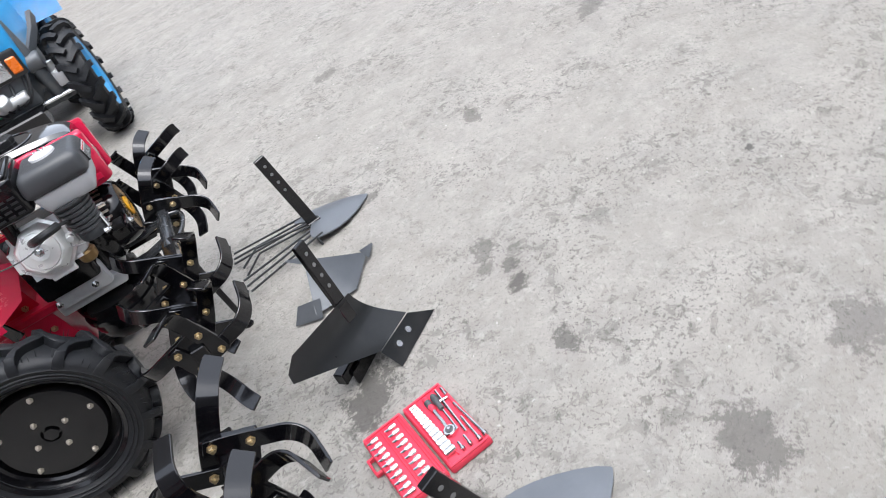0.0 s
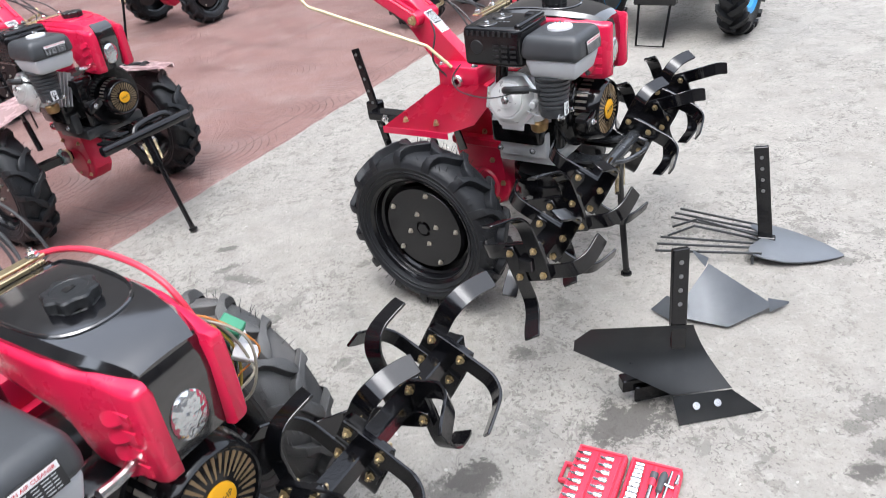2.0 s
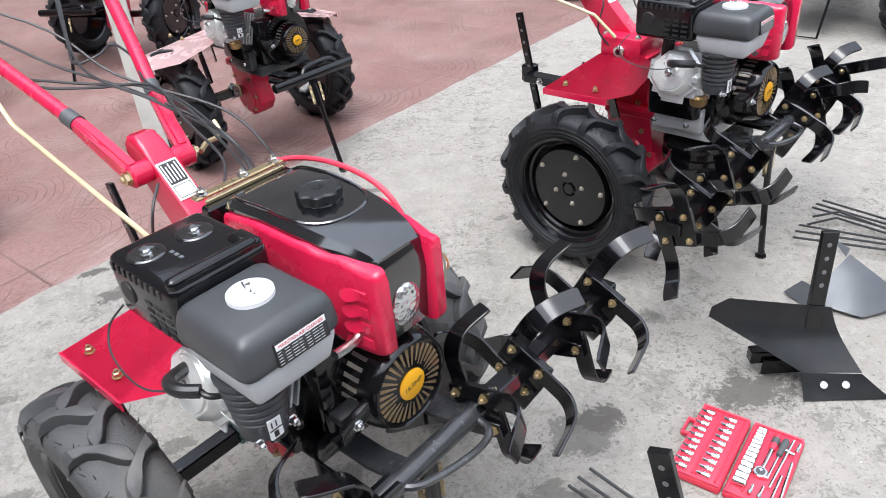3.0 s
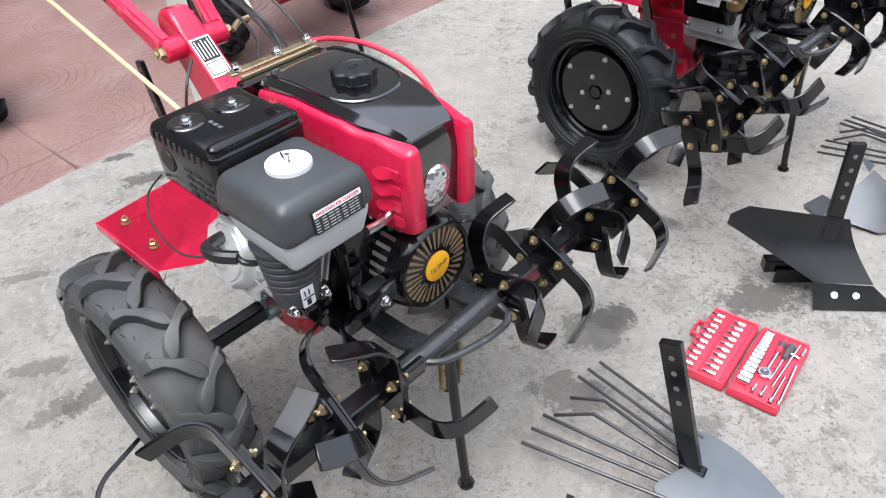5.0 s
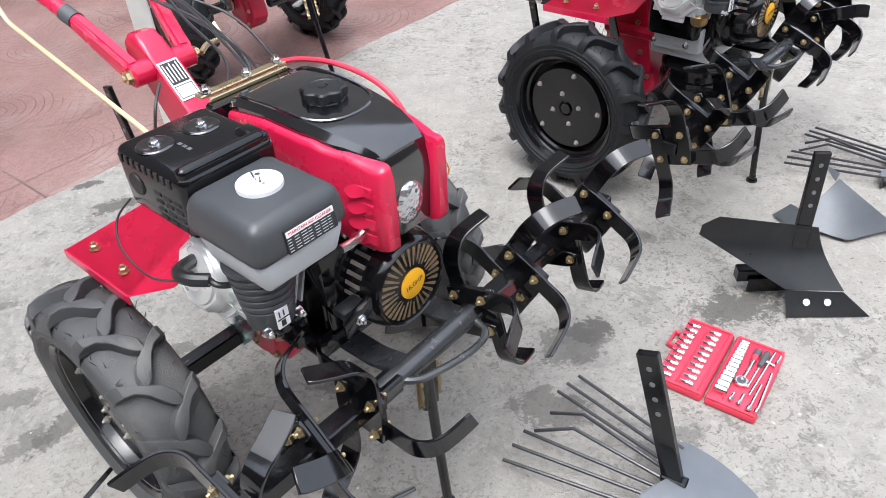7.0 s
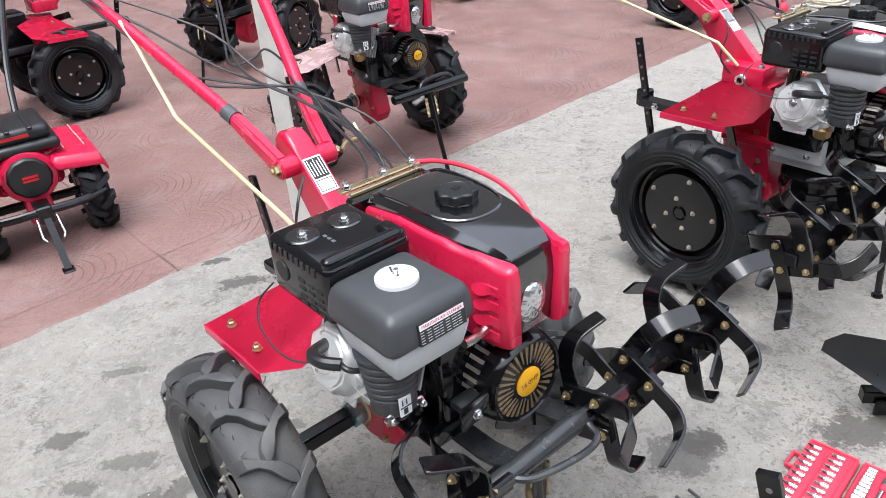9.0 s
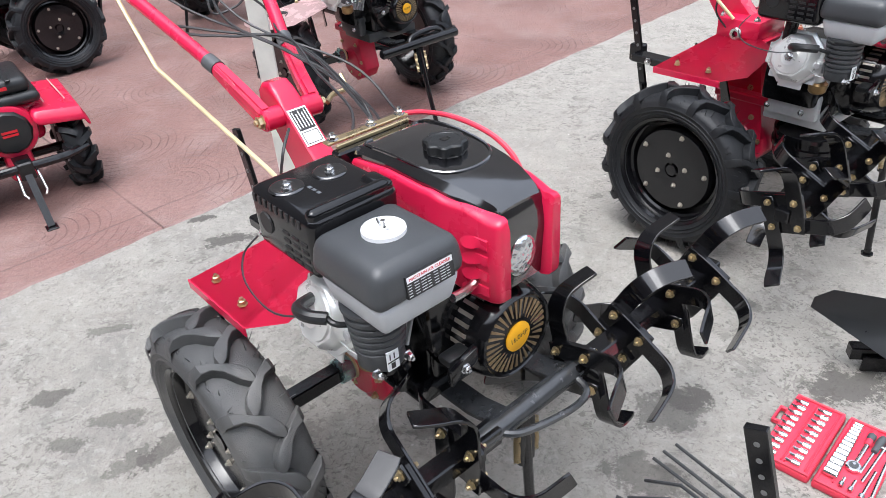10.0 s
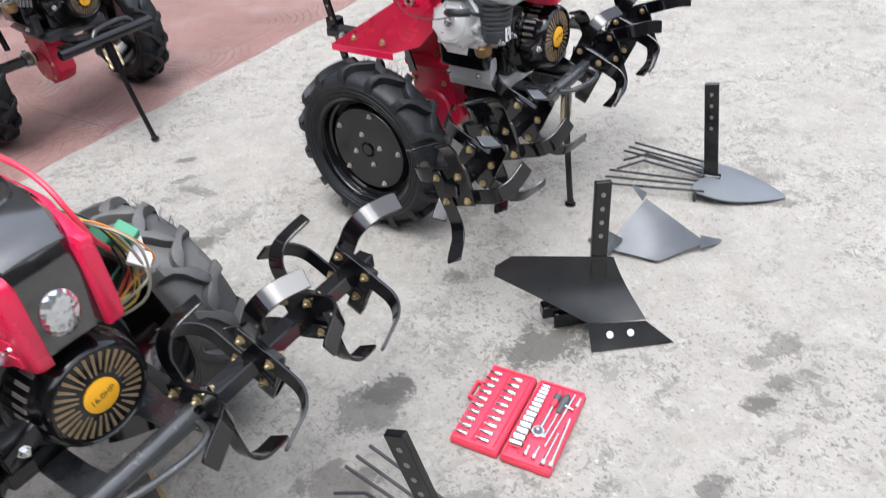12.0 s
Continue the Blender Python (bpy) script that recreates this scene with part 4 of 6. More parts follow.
    for a, b_, c, d in ((0.008, 0.0095, -0.019, 0.019), (0.0345, 0.036, -0.019, 0.019), (0.0095, 0.0345, -0.019, -0.0175), (0.0095, 0.0345, 0.0175, 0.019)):
        bm = B()
        box(bm, a, b_, c, d, 0.0015, 0.0021, m=sl)
        part("print_bar", bm, INK, pl)
    for y in (-0.05, 0.05):
        for x in (-0.40, -0.52):
            bm = B()
            bolt(bm, (x, MID + y * 1.35, 0.70), (0, 0, 1), 0.009)
            part("bolt", bm, CHROME, col)
    bm = B()
    m, _ = along((-0.455, MID - 0.085, 0.655), (-0.455, MID - 1.0, 0.655))
    lathe(bm, [(0.008, 0.0), (0.020, 0.0), (0.021, 0.006), (0.018, 0.012), (0.010, 0.012), (0.008, 0.006)], m, 20)
    part("lock_pin", bm, CHROME, col, "bright lock pin")
    # sloping mudguards
    for s in (-1, 1):
        y0, y1 = MID + s * 0.06, MID + s * 0.315
        bm = B()
        top_ = [(-0.52, y0, 0.645), (-0.40, y0, 0.652), (-0.29, y0 + s * 0.07, 0.640)]
        bot_ = [(-0.600, y1, 0.574), (-0.362, y1, 0.578), (-0.305, y1 - s * 0.06, 0.588)]
        vt = [bm.verts.new(p) for p in top_]
        vb = [bm.verts.new(p) for p in bot_]
        for k in range(2):
            bm.faces.new((vt[k], vt[k + 1], vb[k + 1], vb[k]))
        r = bmesh.ops.solidify(bm, geom=bm.faces[:], thickness=0.003)
        lip = [(-0.600, y1, 0.574), (-0.362, y1, 0.578)]
        bar(bm, [Vector(q) - Vector((0, 0, 0.0085)) for q in lip], [(0, 0, 1)] * 2, 0.02, 0.003)
        fe = part("mudguard", bm, RED, tr, "red sheet steel mudguard")
        for x, y, z in ((-0.535, y1 - s * 0.034, 0.584), (-0.420, y1 - s * 0.030, 0.586)):
            bm = B()
            bolt(bm, (x, y, z + 0.002), (0, 0, 1), 0.008, 0.010)
            part("bolt", bm, ZINC, fe)
    bm = B()
    bar(bm, [(-0.62, MID - 0.05, 0.565), (-0.45, MID - 0.14, 0.53), (-0.42, MID - 0.15, 0.45)], [(0, 0, 1)] * 3, 0.04, 0.006)
    part("guard_bracket", bm, BLACK, tr)
    # gear rod
    bm = B()
    tube(bm, [(-0.47, -0.12, 0.70), (-0.535, -0.148, 0.772), (-0.99, -0.150, 0.880), (-1.007, -0.150, 0.886), (-1.15, -0.150, 1.038), (-1.22, -0.150, 1.085)], 0.0052, 8)
    part("gear_rod", bm, CREAM, tr, "bent cream zinc gear change rod")
    # left hand reverse lever bracket
    bm = B()
    tube(bm, [(-0.62, 0.06, 0.83), (-0.64, 0.09, 0.835), (-0.64, 0.125, 0.838), (-0.67, 0.135, 0.86)], 0.006, 8, 3)
    part("gear_lever", bm, ZINC, tr)
    # control cables
    for k, pts in enumerate(([(-1.5, MID + 0.27, 1.22), (-1.2, MID + 0.14, 1.08), (-0.9, MID + 0.02, 0.99), (-0.72, 0.04, 0.93), (-0.60, 0.10, 0.86), (-0.45, 0.07, 0.84), (-0.38, 0.02, 0.83)],
                             [(-1.5, MID - 0.27, 1.22), (-1.25, MID - 0.10, 1.09), (-1.0, MID + 0.0, 0.985), (-0.80, 0.05, 0.93), (-0.62, 0.13, 0.84), (-0.50, 0.10, 0.76), (-0.43, 0.05, 0.70)],
                             [(-1.42, -0.215, 1.20), (-1.20, -0.135, 1.055), (-1.03, -0.115, 0.985), (-0.92, -0.06, 0.968), (-0.85, 0.0, 0.955), (-0.78, 0.055, 0.945), (-0.66, 0.075, 0.915), (-0.52, 0.06, 0.87), (-0.40, 0.03, 0.845)],
                             [(-1.35, 0.17, 1.14), (-1.16, 0.08, 0.99), (-1.03, 0.03, 0.965), (-1.0, 0.075, 0.975), (-1.02, 0.125, 0.985), (-0.92, 0.12, 0.965), (-0.80, 0.075, 0.945), (-0.68, 0.10, 0.90), (-0.58, 0.13, 0.80), (-0.50, 0.10, 0.70)],
                             [(-1.42, -0.225, 1.195), (-1.18, -0.15, 1.05), (-0.97, -0.105, 0.97), (-0.86, -0.02, 0.952), (-0.76, 0.065, 0.948), (-0.62, 0.045, 0.905), (-0.47, 0.02, 0.868), (-0.385, -0.04, 0.852)],
                             [(-1.45, MID - 0.255, 1.21), (-1.1, MID + 0.02, 1.06), (-0.9, 0.06, 0.95), (-0.66, 0.16, 0.88), (-0.50, 0.15, 0.82), (-0.40, 0.09, 0.835)])):
        bm = B()
        tube(bm, pts, 0.0031, 6, 6)
        part("control_cable", bm, CABLE, tr, "thin black control cable")
    bm = B()
    tube(bm, [(-0.56, -0.075, 0.83), (-0.52, -0.12, 0.80), (-0.53, -0.13, 0.72), (-0.49, -0.11, 0.66)], 0.003, 6, 6)
    part("control_cable", bm, CABLE, tr)
    # hitch and depth bar at the back
    bm = B()
    box(bm, -0.90, -0.50, MID - 0.03, MID + 0.03, 0.455, 0.485, 0.004, 1)
    box(bm, -0.950, -0.895, MID + 0.025, MID + 0.070, 0.435, 0.500, 0.005, 1)
    hi_ = part("hitch", bm, BLACK, tr, "black tow hitch with pins")
    bm = B()
    box(bm, -0.955, -0.925, -0.026, -0.014, 0.34, 0.705, 0.002, 1)
    cyl(bm, (-0.94, -0.020, 0.21), (-0.94, -0.020, 0.36), 0.014, seg=10, bevel=0.003)
    db = part("depth_bar", bm, BLACK, hi_, "black upright bar with adjusting holes")
    lean_ = Matrix.Translation((-0.94, -0.02, 0.70)) @ Matrix.Rotation(radians(-13), 4, "Y") @ Matrix.Translation((0.94, 0.02, -0.70))
    db.matrix_basis = lean_
    for k in range(7):
        for yy, d in ((-0.0262, -1), (-0.0138, 1)):
            bm = B()
            cyl(bm, (-0.94, yy, 0.685 - 0.045 * k), (-0.94, yy + d * 0.0005, 0.685 - 0.045 * k), 0.006, seg=10)
            part("hole", bm, HOLE, db)
    for x, y, s in ((-0.92, 0.070, 1), (-0.82, 0.030, 1), (-0.82, -0.030, -1)):
        bm = B()
        bolt(bm, (x, MID + y, 0.47), (0, s, 0), 0.011, 0.010)
        part("bolt", bm, CHROME, hi_)


def handlebars(tr, bars):
    """A tube on each side of the column, given by its points from the clamp to the grip."""
    for s, pts in zip((-1, 1), bars):
        pts = [Vector(p) for p in pts]
        bm = B()
        tube(bm, pts, 0.0158, 12, 4)
        hb = part("handlebar", bm, RED, tr, "red tubular steel handlebar")
        p0 = pts[0]
        bm = B()
        cyl(bm, (p0.x, MID + s * 0.020, p0.z - 0.003), (p0.x, p0.y + s * 0.012, p0.z - 0.003), 0.024, seg=24, bevel=0.004)
        part("clamp", bm, RED, hb)
        bm = B()
        bar(bm, [pts[0], pts[1], pts[2]], [(0, 0, 1)] * 3, [0.044, 0.042, 0.033], 0.030)
        bmesh.ops.bevel(bm, geom=bm.edges[:], offset=0.008, segments=3, affect="EDGES")
        part("flattened_end", bm, RED, hb)
        d = (pts[3] - pts[2]).normalized()
        bm = B()
        cyl(bm, pts[2] - d * 0.004, pts[2] + d * 0.032, 0.0182, seg=14)
        part("sleeve", bm, SLEEVE, hb, "dark grey plastic sleeve")
        bm = B()
        bolt(bm, (p0.x, p0.y + s * 0.012, p0.z - 0.003), (0, s, 0), 0.013, 0.01)
        part("bolt", bm, ZINC, hb)
        d = (pts[-1] - pts[-2]).normalized()
        bm = B()
        cyl(bm, pts[-1] - d * 0.02, pts[-1] + d * 0.12, 0.019, 0.020, 16, 0.003)
        part("grip", bm, PLASTIC, hb, "black rubber grip")
        bm = B()
        tube(bm, [pts[-1] - d * 0.07 + Vector((0, 0, -0.02)), pts[-1] - d * 0.02 + Vector((0, 0, -0.06)), pts[-1] + d * 0.10 + Vector((0, 0, -0.055))], 0.005, 6, 4)
        part("clutch_lever", bm, BLACK, hb)


BARS = [[(-0.62, MID + s * 0.05, 0.835), (-0.70, MID + s * 0.062, 0.872), (-0.80, MID + s * 0.085, 0.922), (-1.10, MID + s * 0.165, 1.070), (-1.40, MID + s * 0.25, 1.205), (-1.62, MID + s * 0.30, 1.265)] for s in (-1, 1)]
NEAR_BARS = [[(-0.625, -0.087, 0.838), (-0.70, -0.094, 0.877), (-0.785, -0.099, 0.916), (-1.12, -0.130, 1.034), (-1.40, -0.17, 1.14), (-1.62, -0.20, 1.20)],
             [(-0.625, 0.030, 0.838), (-0.70, 0.052, 0.868), (-0.80, 0.085, 0.915), (-0.93, 0.130, 0.997), (-1.20, 0.22, 1.13), (-1.62, 0.36, 1.27)]]


def tine_blade(y, turn, ang, hand):
    """One tine: a flat bar across the flange beside the shaft, then bent sideways in a wide curve."""
    bm = B()
    d = Vector((math.cos(radians(ang)), 0, math.sin(radians(ang))))
    nrm = Vector((-d.z, 0, d.x)) * hand
    o = Vector((SHAFT[0], y, SHAFT[1])) + nrm * 0.036
    pts = [o + d * q for q in (-0.052, -0.02, 0.02, 0.06, 0.092)]
    p = pts[-1]
    n = 12
    for k in range(1, n + 1):
        b_ = radians(74) * min(1, (k - 0.5) / (n - 5))
        p = p + (d * math.cos(b_) + Vector((0, turn, 0)) * math.sin(b_)) * 0.0106 - nrm * 0.0004 * k
        pts.append(p)
    w = [0.030, 0.040, 0.043] + [0.041] * (len(pts) - 4) + [0.038]
    bar(bm, pts, [nrm] * len(pts), w, 0.0065)
    bmesh.ops.bevel(bm, geom=bm.edges[:], offset=0.0012, segments=1, affect="EDGES")
    return bm


def tine_set(tr, side, stations, hand, end):
    """A square shaft on the front tube with four flanges of four tines; stations: place along the shaft, angle of the first tine, its turn."""
    bm = B()
    a, b_ = sorted((MID + side * 0.13 if side > 0 else -0.105, end))
    box(bm, SHAFT[0] - 0.019, SHAFT[0] + 0.019, a, b_, SHAFT[1] - 0.019, SHAFT[1] + 0.019, 0.003, 1)
    sh = part("tine_shaft", bm, BLACK, tr, "black square shaft carrying bolted tines")
    for y, ph, turn in stations:
        bm = B()
        m = Matrix.Translation((SHAFT[0], y, SHAFT[1])) @ Matrix.Rotation(radians(-ph), 4, "Y")
        prism(bm, [(-0.055, -0.045), (-0.045, -0.055), (0.045, -0.055), (0.055, -0.045), (0.055, 0.045), (0.045, 0.055), (-0.045, 0.055), (-0.055, 0.045)], -0.004, 0.004, "y", m=m)
        part("flange", bm, BLACK, sh)
        for j in range(4):
            a_ = radians(45 + 90 * j)
            p = m @ Vector((0.050 * math.cos(a_), 0, 0.050 * math.sin(a_)))
            for e in (-1, 1):
                bm = B()
                bolt(bm, (p.x, y + e * 0.0105, p.z), (0, e, 0), 0.0078, 0.007)
                part("bolt", bm, ZINC, sh)
        for j in range(4):
            t_ = turn * (1 if j % 2 == 0 else -1)
            part("tine", tine_blade(y + t_ * 0.0075, t_, ph - 90 * j, hand), TINE, sh, "black curved steel tine with bent tip")


LEFT_TINES = [(0.12, 107, 1), (0.26, 62, 1), (0.40, 107, 1), (0.542, 62, 1)]
NEAR_TINES = [(-0.187, 0, 1), (-0.300, 140, 1), (-0.448, 80, 1), (-0.655, 140, 1)]
SECOND_LEFT_TINES = [(0.115, 66, 1), (0.255, 21, 1), (0.395, 66, 1), (0.530, 21, 1)]
SECOND_TINES = [(-0.285, 153, 1), (-0.415, 18, 1), (-0.535, 153, 1), (-0.650, 18, 1)]


def front_tube(tr):
    bm = B()
    cyl(bm, (SHAFT[0], MID - 0.12, SHAFT[1]), (SHAFT[0], MID + 0.15, SHAFT[1]), 0.021, seg=18)
    ft = part("front_tube", bm, TUBE_PAINT, tr, "black round front tube with welded loop")
    bm = B()
    tube(bm, [(SHAFT[0] + 0.012, MID - 0.075, SHAFT[1] + 0.002), (SHAFT[0] + 0.035, MID - 0.045, SHAFT[1] - 0.004), (SHAFT[0] + 0.050, MID + 0.03, SHAFT[1] - 0.012), (SHAFT[0] + 0.056, MID + 0.09, SHAFT[1] - 0.012), (SHAFT[0] + 0.045, MID + 0.122, SHAFT[1] - 0.008), (SHAFT[0] + 0.010, MID + 0.128, SHAFT[1])], 0.0075, 8, 6)
    part("loop", bm, TUBE_PAINT, ft)


def bumper(tr):
    bm = B()
    cyl(bm, (0.100, -0.225, 0.428), (0.098, 0.195, 0.434), 0.021, seg=20, bevel=0.003)
    bp_ = part("bumper", bm, BLACK, tr, "black tubular front bumper bar with a loop")
    bm = B()
    tube(bm, [(0.098, -0.075, 0.440), (0.088, -0.05, 0.462), (0.080, 0.02, 0.470), (0.080, 0.085, 0.470), (0.090, 0.110, 0.460), (0.098, 0.112, 0.440)], 0.012, 10, 5)
    part("loop", bm, BLACK, bp_)
    for y in (-0.14, 0.07):
        bm = B()
        bar(bm, [(-0.05, y, 0.412), (0.095, y, 0.424)], [(0, 1, 0)] * 2, 0.03, 0.010)
        part("bumper_arm", bm, BLACK, bp_)


TEAL = material("blue_zinc", (0.34, 0.50, 0.50), 0.25, metal=0.8, vary=0.2)
BRONZE = material("dull_bronze", (0.34, 0.22, 0.10), 0.4, metal=0.8, vary=0.3)
SLEEVE = material("dark_grey_sleeve_plastic", (0.07, 0.075, 0.08), 0.45, vary=0.1)
ZINC_PALE = material("pale_zinc", (0.52, 0.48, 0.42), 0.35, metal=0.8, vary=0.2)
# black paint lifted towards grey to stand in for the sky's sheen
TUBE_PAINT = material("dusty_black_tube_paint", (0.030, 0.032, 0.035), 0.22, vary=0.3, scale=40, bump=0.1, bump_scale=160, dirt=(0.12, 0.118, 0.112), dirt_amount=0.3, spec=0.8)
CHARCOAL = material("charcoal_plastic", (0.045, 0.048, 0.052), 0.38, vary=0.2, bump=0.15, bump_scale=700)
HOLE = material("pale_hole_lining", (0.17, 0.17, 0.17), 0.45, metal=0.4, vary=0.5, scale=150)
ZINC_DULL = material("dull_brass_sheet", (0.36, 0.26, 0.15), 0.42, metal=0.75, vary=0.5)
CHROME_SATIN = material("satin_steel", (0.76, 0.77, 0.76), 0.28, metal=0.5, vary=0.06)

M1_POSE = pose(0.016, 1.083, 0, 0, 0, -40.6)
M2_POSE = pose(1.075, 2.316, 0, 0, 0, -42.0)
M3_POSE = pose(-0.575, 3.32, 0, 0, 0, -43.0)
tractor = thing("walking_tractor", M3_POSE, "red walk-behind tractor with bumper on red paving", "tractor", "walk-behind tractors")
wheel_parts(tractor, MID - 0.363, -1)
wheel_parts(tractor, MID + 0.395, 1)
chassis(tractor)
engine(tractor)
recoil(tractor)
air_cleaner(tractor)
muffler(tractor)
hood(tractor)
handlebars(tractor, BARS)
for ob in tractor.children:
    if ob.name.startswith(("fuel_tank", "latch_rail", "rear_bracket")):
        ob.matrix_basis = Matrix.Translation((0.0, 0.0, 0.015))
    elif ob.name.startswith("muffler"):
        ob.matrix_basis = Matrix.Translation((0.024, 0.004, 0.016))
    elif ob.name.startswith("air_cleaner"):
        ob.matrix_basis = Matrix.Translation((0.0, 0.0, -0.004))
near = copy_thing(tractor, M1_POSE)


def repaint_base(block, mat):
    """Some of the engines have a painted base in place of bare aluminium."""
    for q in block.children:
        if q.name.startswith("sump"):
            q.data = q.data.copy()
            q.data.materials[0] = mat
            tagged(q, "dark painted engine base")


# the third one has a plain bumper bar, a red tank, its stand swung forward and no clutch bell
for ob in list(tractor.children):
    if ob.name.startswith("clutch_housing"):
        bpy.data.objects.remove(ob)
    elif ob.name.startswith("front_stand"):
        ob.matrix_basis = Matrix.Translation((0.10, -0.03, 0.42)) @ Matrix.Rotation(radians(-12), 4, "Y") @ Matrix.Translation((-0.045, 0.03, -0.425))
    elif ob.name.startswith("gearbox"):
        ob.matrix_basis = Matrix.Translation((0.02, -0.008, -0.035)) @ Matrix.Diagonal((1, 0.75, 1, 1))
    elif ob.name.startswith("recoil_starter"):
        o = Matrix.Translation((0, 0, 0.563))
        ob.matrix_basis = o @ Matrix.Scale(0.76, 4) @ o.inverted()
    elif ob.name.startswith("engine_block"):
        repaint_base(ob, DARK_STEEL)
    elif ob.name.startswith("fuel_tank"):
        for q in [ob] + list(ob.children):
            if q.name.startswith(("fuel_tank", "tank_seam")):
                q.data = q.data.copy()
                q.data.materials[0] = RED
        tagged(ob, "glossy red fuel tank panel")
        bm = B()
        prism(bm, [(-0.010, 0.8440), (0.004, 0.8375), (0.0125, 0.8285), (0.0180, 0.815), (0.0205, 0.795), (0.0220, 0.77), (0.0150, 0.672), (-0.010, 0.672)], HOOD_Y - 0.040, HOOD_Y + 0.040, "y", bevel=0.002, seg=1)
        part("lamp_panel", bm, BLACK_PANEL, ob, "black headlight panel")
bumper(tractor)
tagged(near, "red walk-behind tractor with black tines on its front tube")
front_tube(near)
second = copy_thing(near, M2_POSE)
tine_set(near, 1, LEFT_TINES, 1, 0.60)
tine_set(second, 1, SECOND_LEFT_TINES, 1, 0.57)
tine_set(near, -1, NEAR_TINES, -1, -0.68)
tine_set(second, -1, SECOND_TINES, -1, -0.67)
# the nearest one has its bars swung over, dusty tyres and no clutch bell
for ob in list(near.children):
    if ob.name.startswith("handlebar"):
        for q in list(ob.children) + [ob]:
            bpy.data.objects.remove(q)
    elif ob.name.startswith("clutch_housing"):
        bpy.data.objects.remove(ob)
    elif ob.name.startswith("wheel"):
        ob.data = ob.data.copy()
        ob.data.materials[0] = DUSTY_RUBBER
        tagged(ob, "dusty grey rubber tractor tyre with deep chevron lugs")
    elif ob.name.startswith("engine_block"):
        repaint_base(ob, BLACK)
handlebars(near, NEAR_BARS)
# the second one's handlebars are set higher and its near tine shaft droops
PIVOT = Matrix.Translation((-0.605, 0, 0.832))
for ob in second.children:
    if ob.name.startswith("handlebar"):
        ob.matrix_basis = PIVOT @ Matrix.Rotation(radians(8), 4, "Y") @ PIVOT.inverted()
    elif ob.name.startswith("tine_shaft") and ob.bound_box[0][1] < MID - 0.3:
        o = Matrix.Translation((SHAFT[0], -0.13, SHAFT[1]))
        ob.matrix_basis = o @ Matrix.Rotation(radians(3.6), 4, "X") @ o.inverted()
tagged(second, "second red walk-behind tractor with tines, beside grey ploughs")


# ---- attachments on the ground ----
def sheet(bm, rows_, th, bevel=0.0):
    """A curved plate from rows of points, given thickness."""
    grid = [[bm.verts.new(p) for p in r] for r in rows_]
    for a, b_ in zip(grid, grid[1:]):
        for k in range(len(a) - 1):
            bm.faces.new((a[k], a[k + 1], b_[k + 1], b_[k]))
    bmesh.ops.solidify(bm, geom=bm.faces[:], thickness=th)


def shank(tr, base, top, w=0.04, t=0.016, along_=(1, 0, 0), holes=4):
    base, top = Vector(base), Vector(top)
    bm = B()
    bar(bm, [base, top], [along_] * 2, w, t)
    bmesh.ops.bevel(bm, geom=bm.edges[:], offset=0.002, segments=1, affect="EDGES")
    s = part("shank", bm, BLACK, tr, "black flat steel shank with drilled holes")
    d = (top - base).normalized()
    a = Vector(along_)
    nrm = d.cross((a - d * a.dot(d)).normalized())
    for k in range(holes):
        p = top - d * (0.035 + 0.038 * k)
        for sg in (-1, 1):
            bm = B()
            cyl(bm, p + nrm * sg * (t / 2 - 0.001), p + nrm * sg * (t / 2 + 0.0006), 0.0062, seg=12)
            part("hole", bm, HOLE, s)


def lerp(a, b_, t):
    return Vector(a) * (1 - t) + Vector(b_) * t


plough = thing("plough", pose(1.0, 1.6, 0), "dark steel single furrow plough lying on the concrete", "plough", "ground attachments")
O = Vector((1.0, 1.6, 0))
TL, TR, MR, ML, BL = [Vector(p) - O for p in ((0.754, 1.685, 0.258), (1.060, 1.678, 0.206), (1.125, 1.581, 0.060), (0.975, 1.598, 0.060), (0.745, 1.672, 0.200))]
bm = B()
rows_ = []
for i in range(9):
    t = i / 8
    left = lerp(BL, ML, max(0, (t - 0.25) / 0.75)) if t > 0.25 else lerp(TL, BL, t / 0.25)
    right = lerp(TR, MR, t)
    row = []
    for j in range(9):
        s = j / 8
        p = lerp(left, right, s)
        p += Vector((0, 0.035, -0.012)) * math.sin(math.pi * t) * (0.4 + 0.6 * s)
        row.append(p)
    rows_.append(row)
rows_[0][0] = lerp(rows_[0][1], rows_[1][0], 0.5)
sheet(bm, rows_, 0.005)
part("mouldboard", bm, DARK_STEEL, plough, "dark curved steel mouldboard")
TIP, HEEL = Vector((1.190, 1.538, 0.004)) - O, Vector((0.971, 1.548, 0.004)) - O
bm = B()
sheet(bm, [[lerp(ML, MR, j / 4) + Vector((-0.004, -0.006, 0.002)) for j in range(5)], [lerp(HEEL, TIP, j / 4) for j in range(5)]], 0.006)
sh = part("share", bm, DARK_STEEL, plough, "dark steel plough share")
nrm = (TIP - HEEL).cross(ML - HEEL).normalized()
for s, u in ((0.28, 0.55), (0.58, 0.55)):
    p = lerp(lerp(HEEL, TIP, s), lerp(ML, MR, s), u) + nrm * 0.005
    bm = B()
    cyl(bm, p - nrm * 0.006, p + nrm * 0.0035, 0.0105, 0.0095, 20)
    part("bolt", bm, CHROME, sh, "bright countersunk bolt")
bm = B()
box(bm, -0.10, 0.04, 0.055, 0.065, 0.004, 0.055, 0.003, 1)
box(bm, -0.13, -0.05, 0.065, 0.10, 0.035, 0.075, 0.003, 1)
part("landside", bm, BLACK, plough)
shank(plough, (0.016, 0.068, 0.06), (0.034, 0.118, 0.416), 0.042, 0.016)


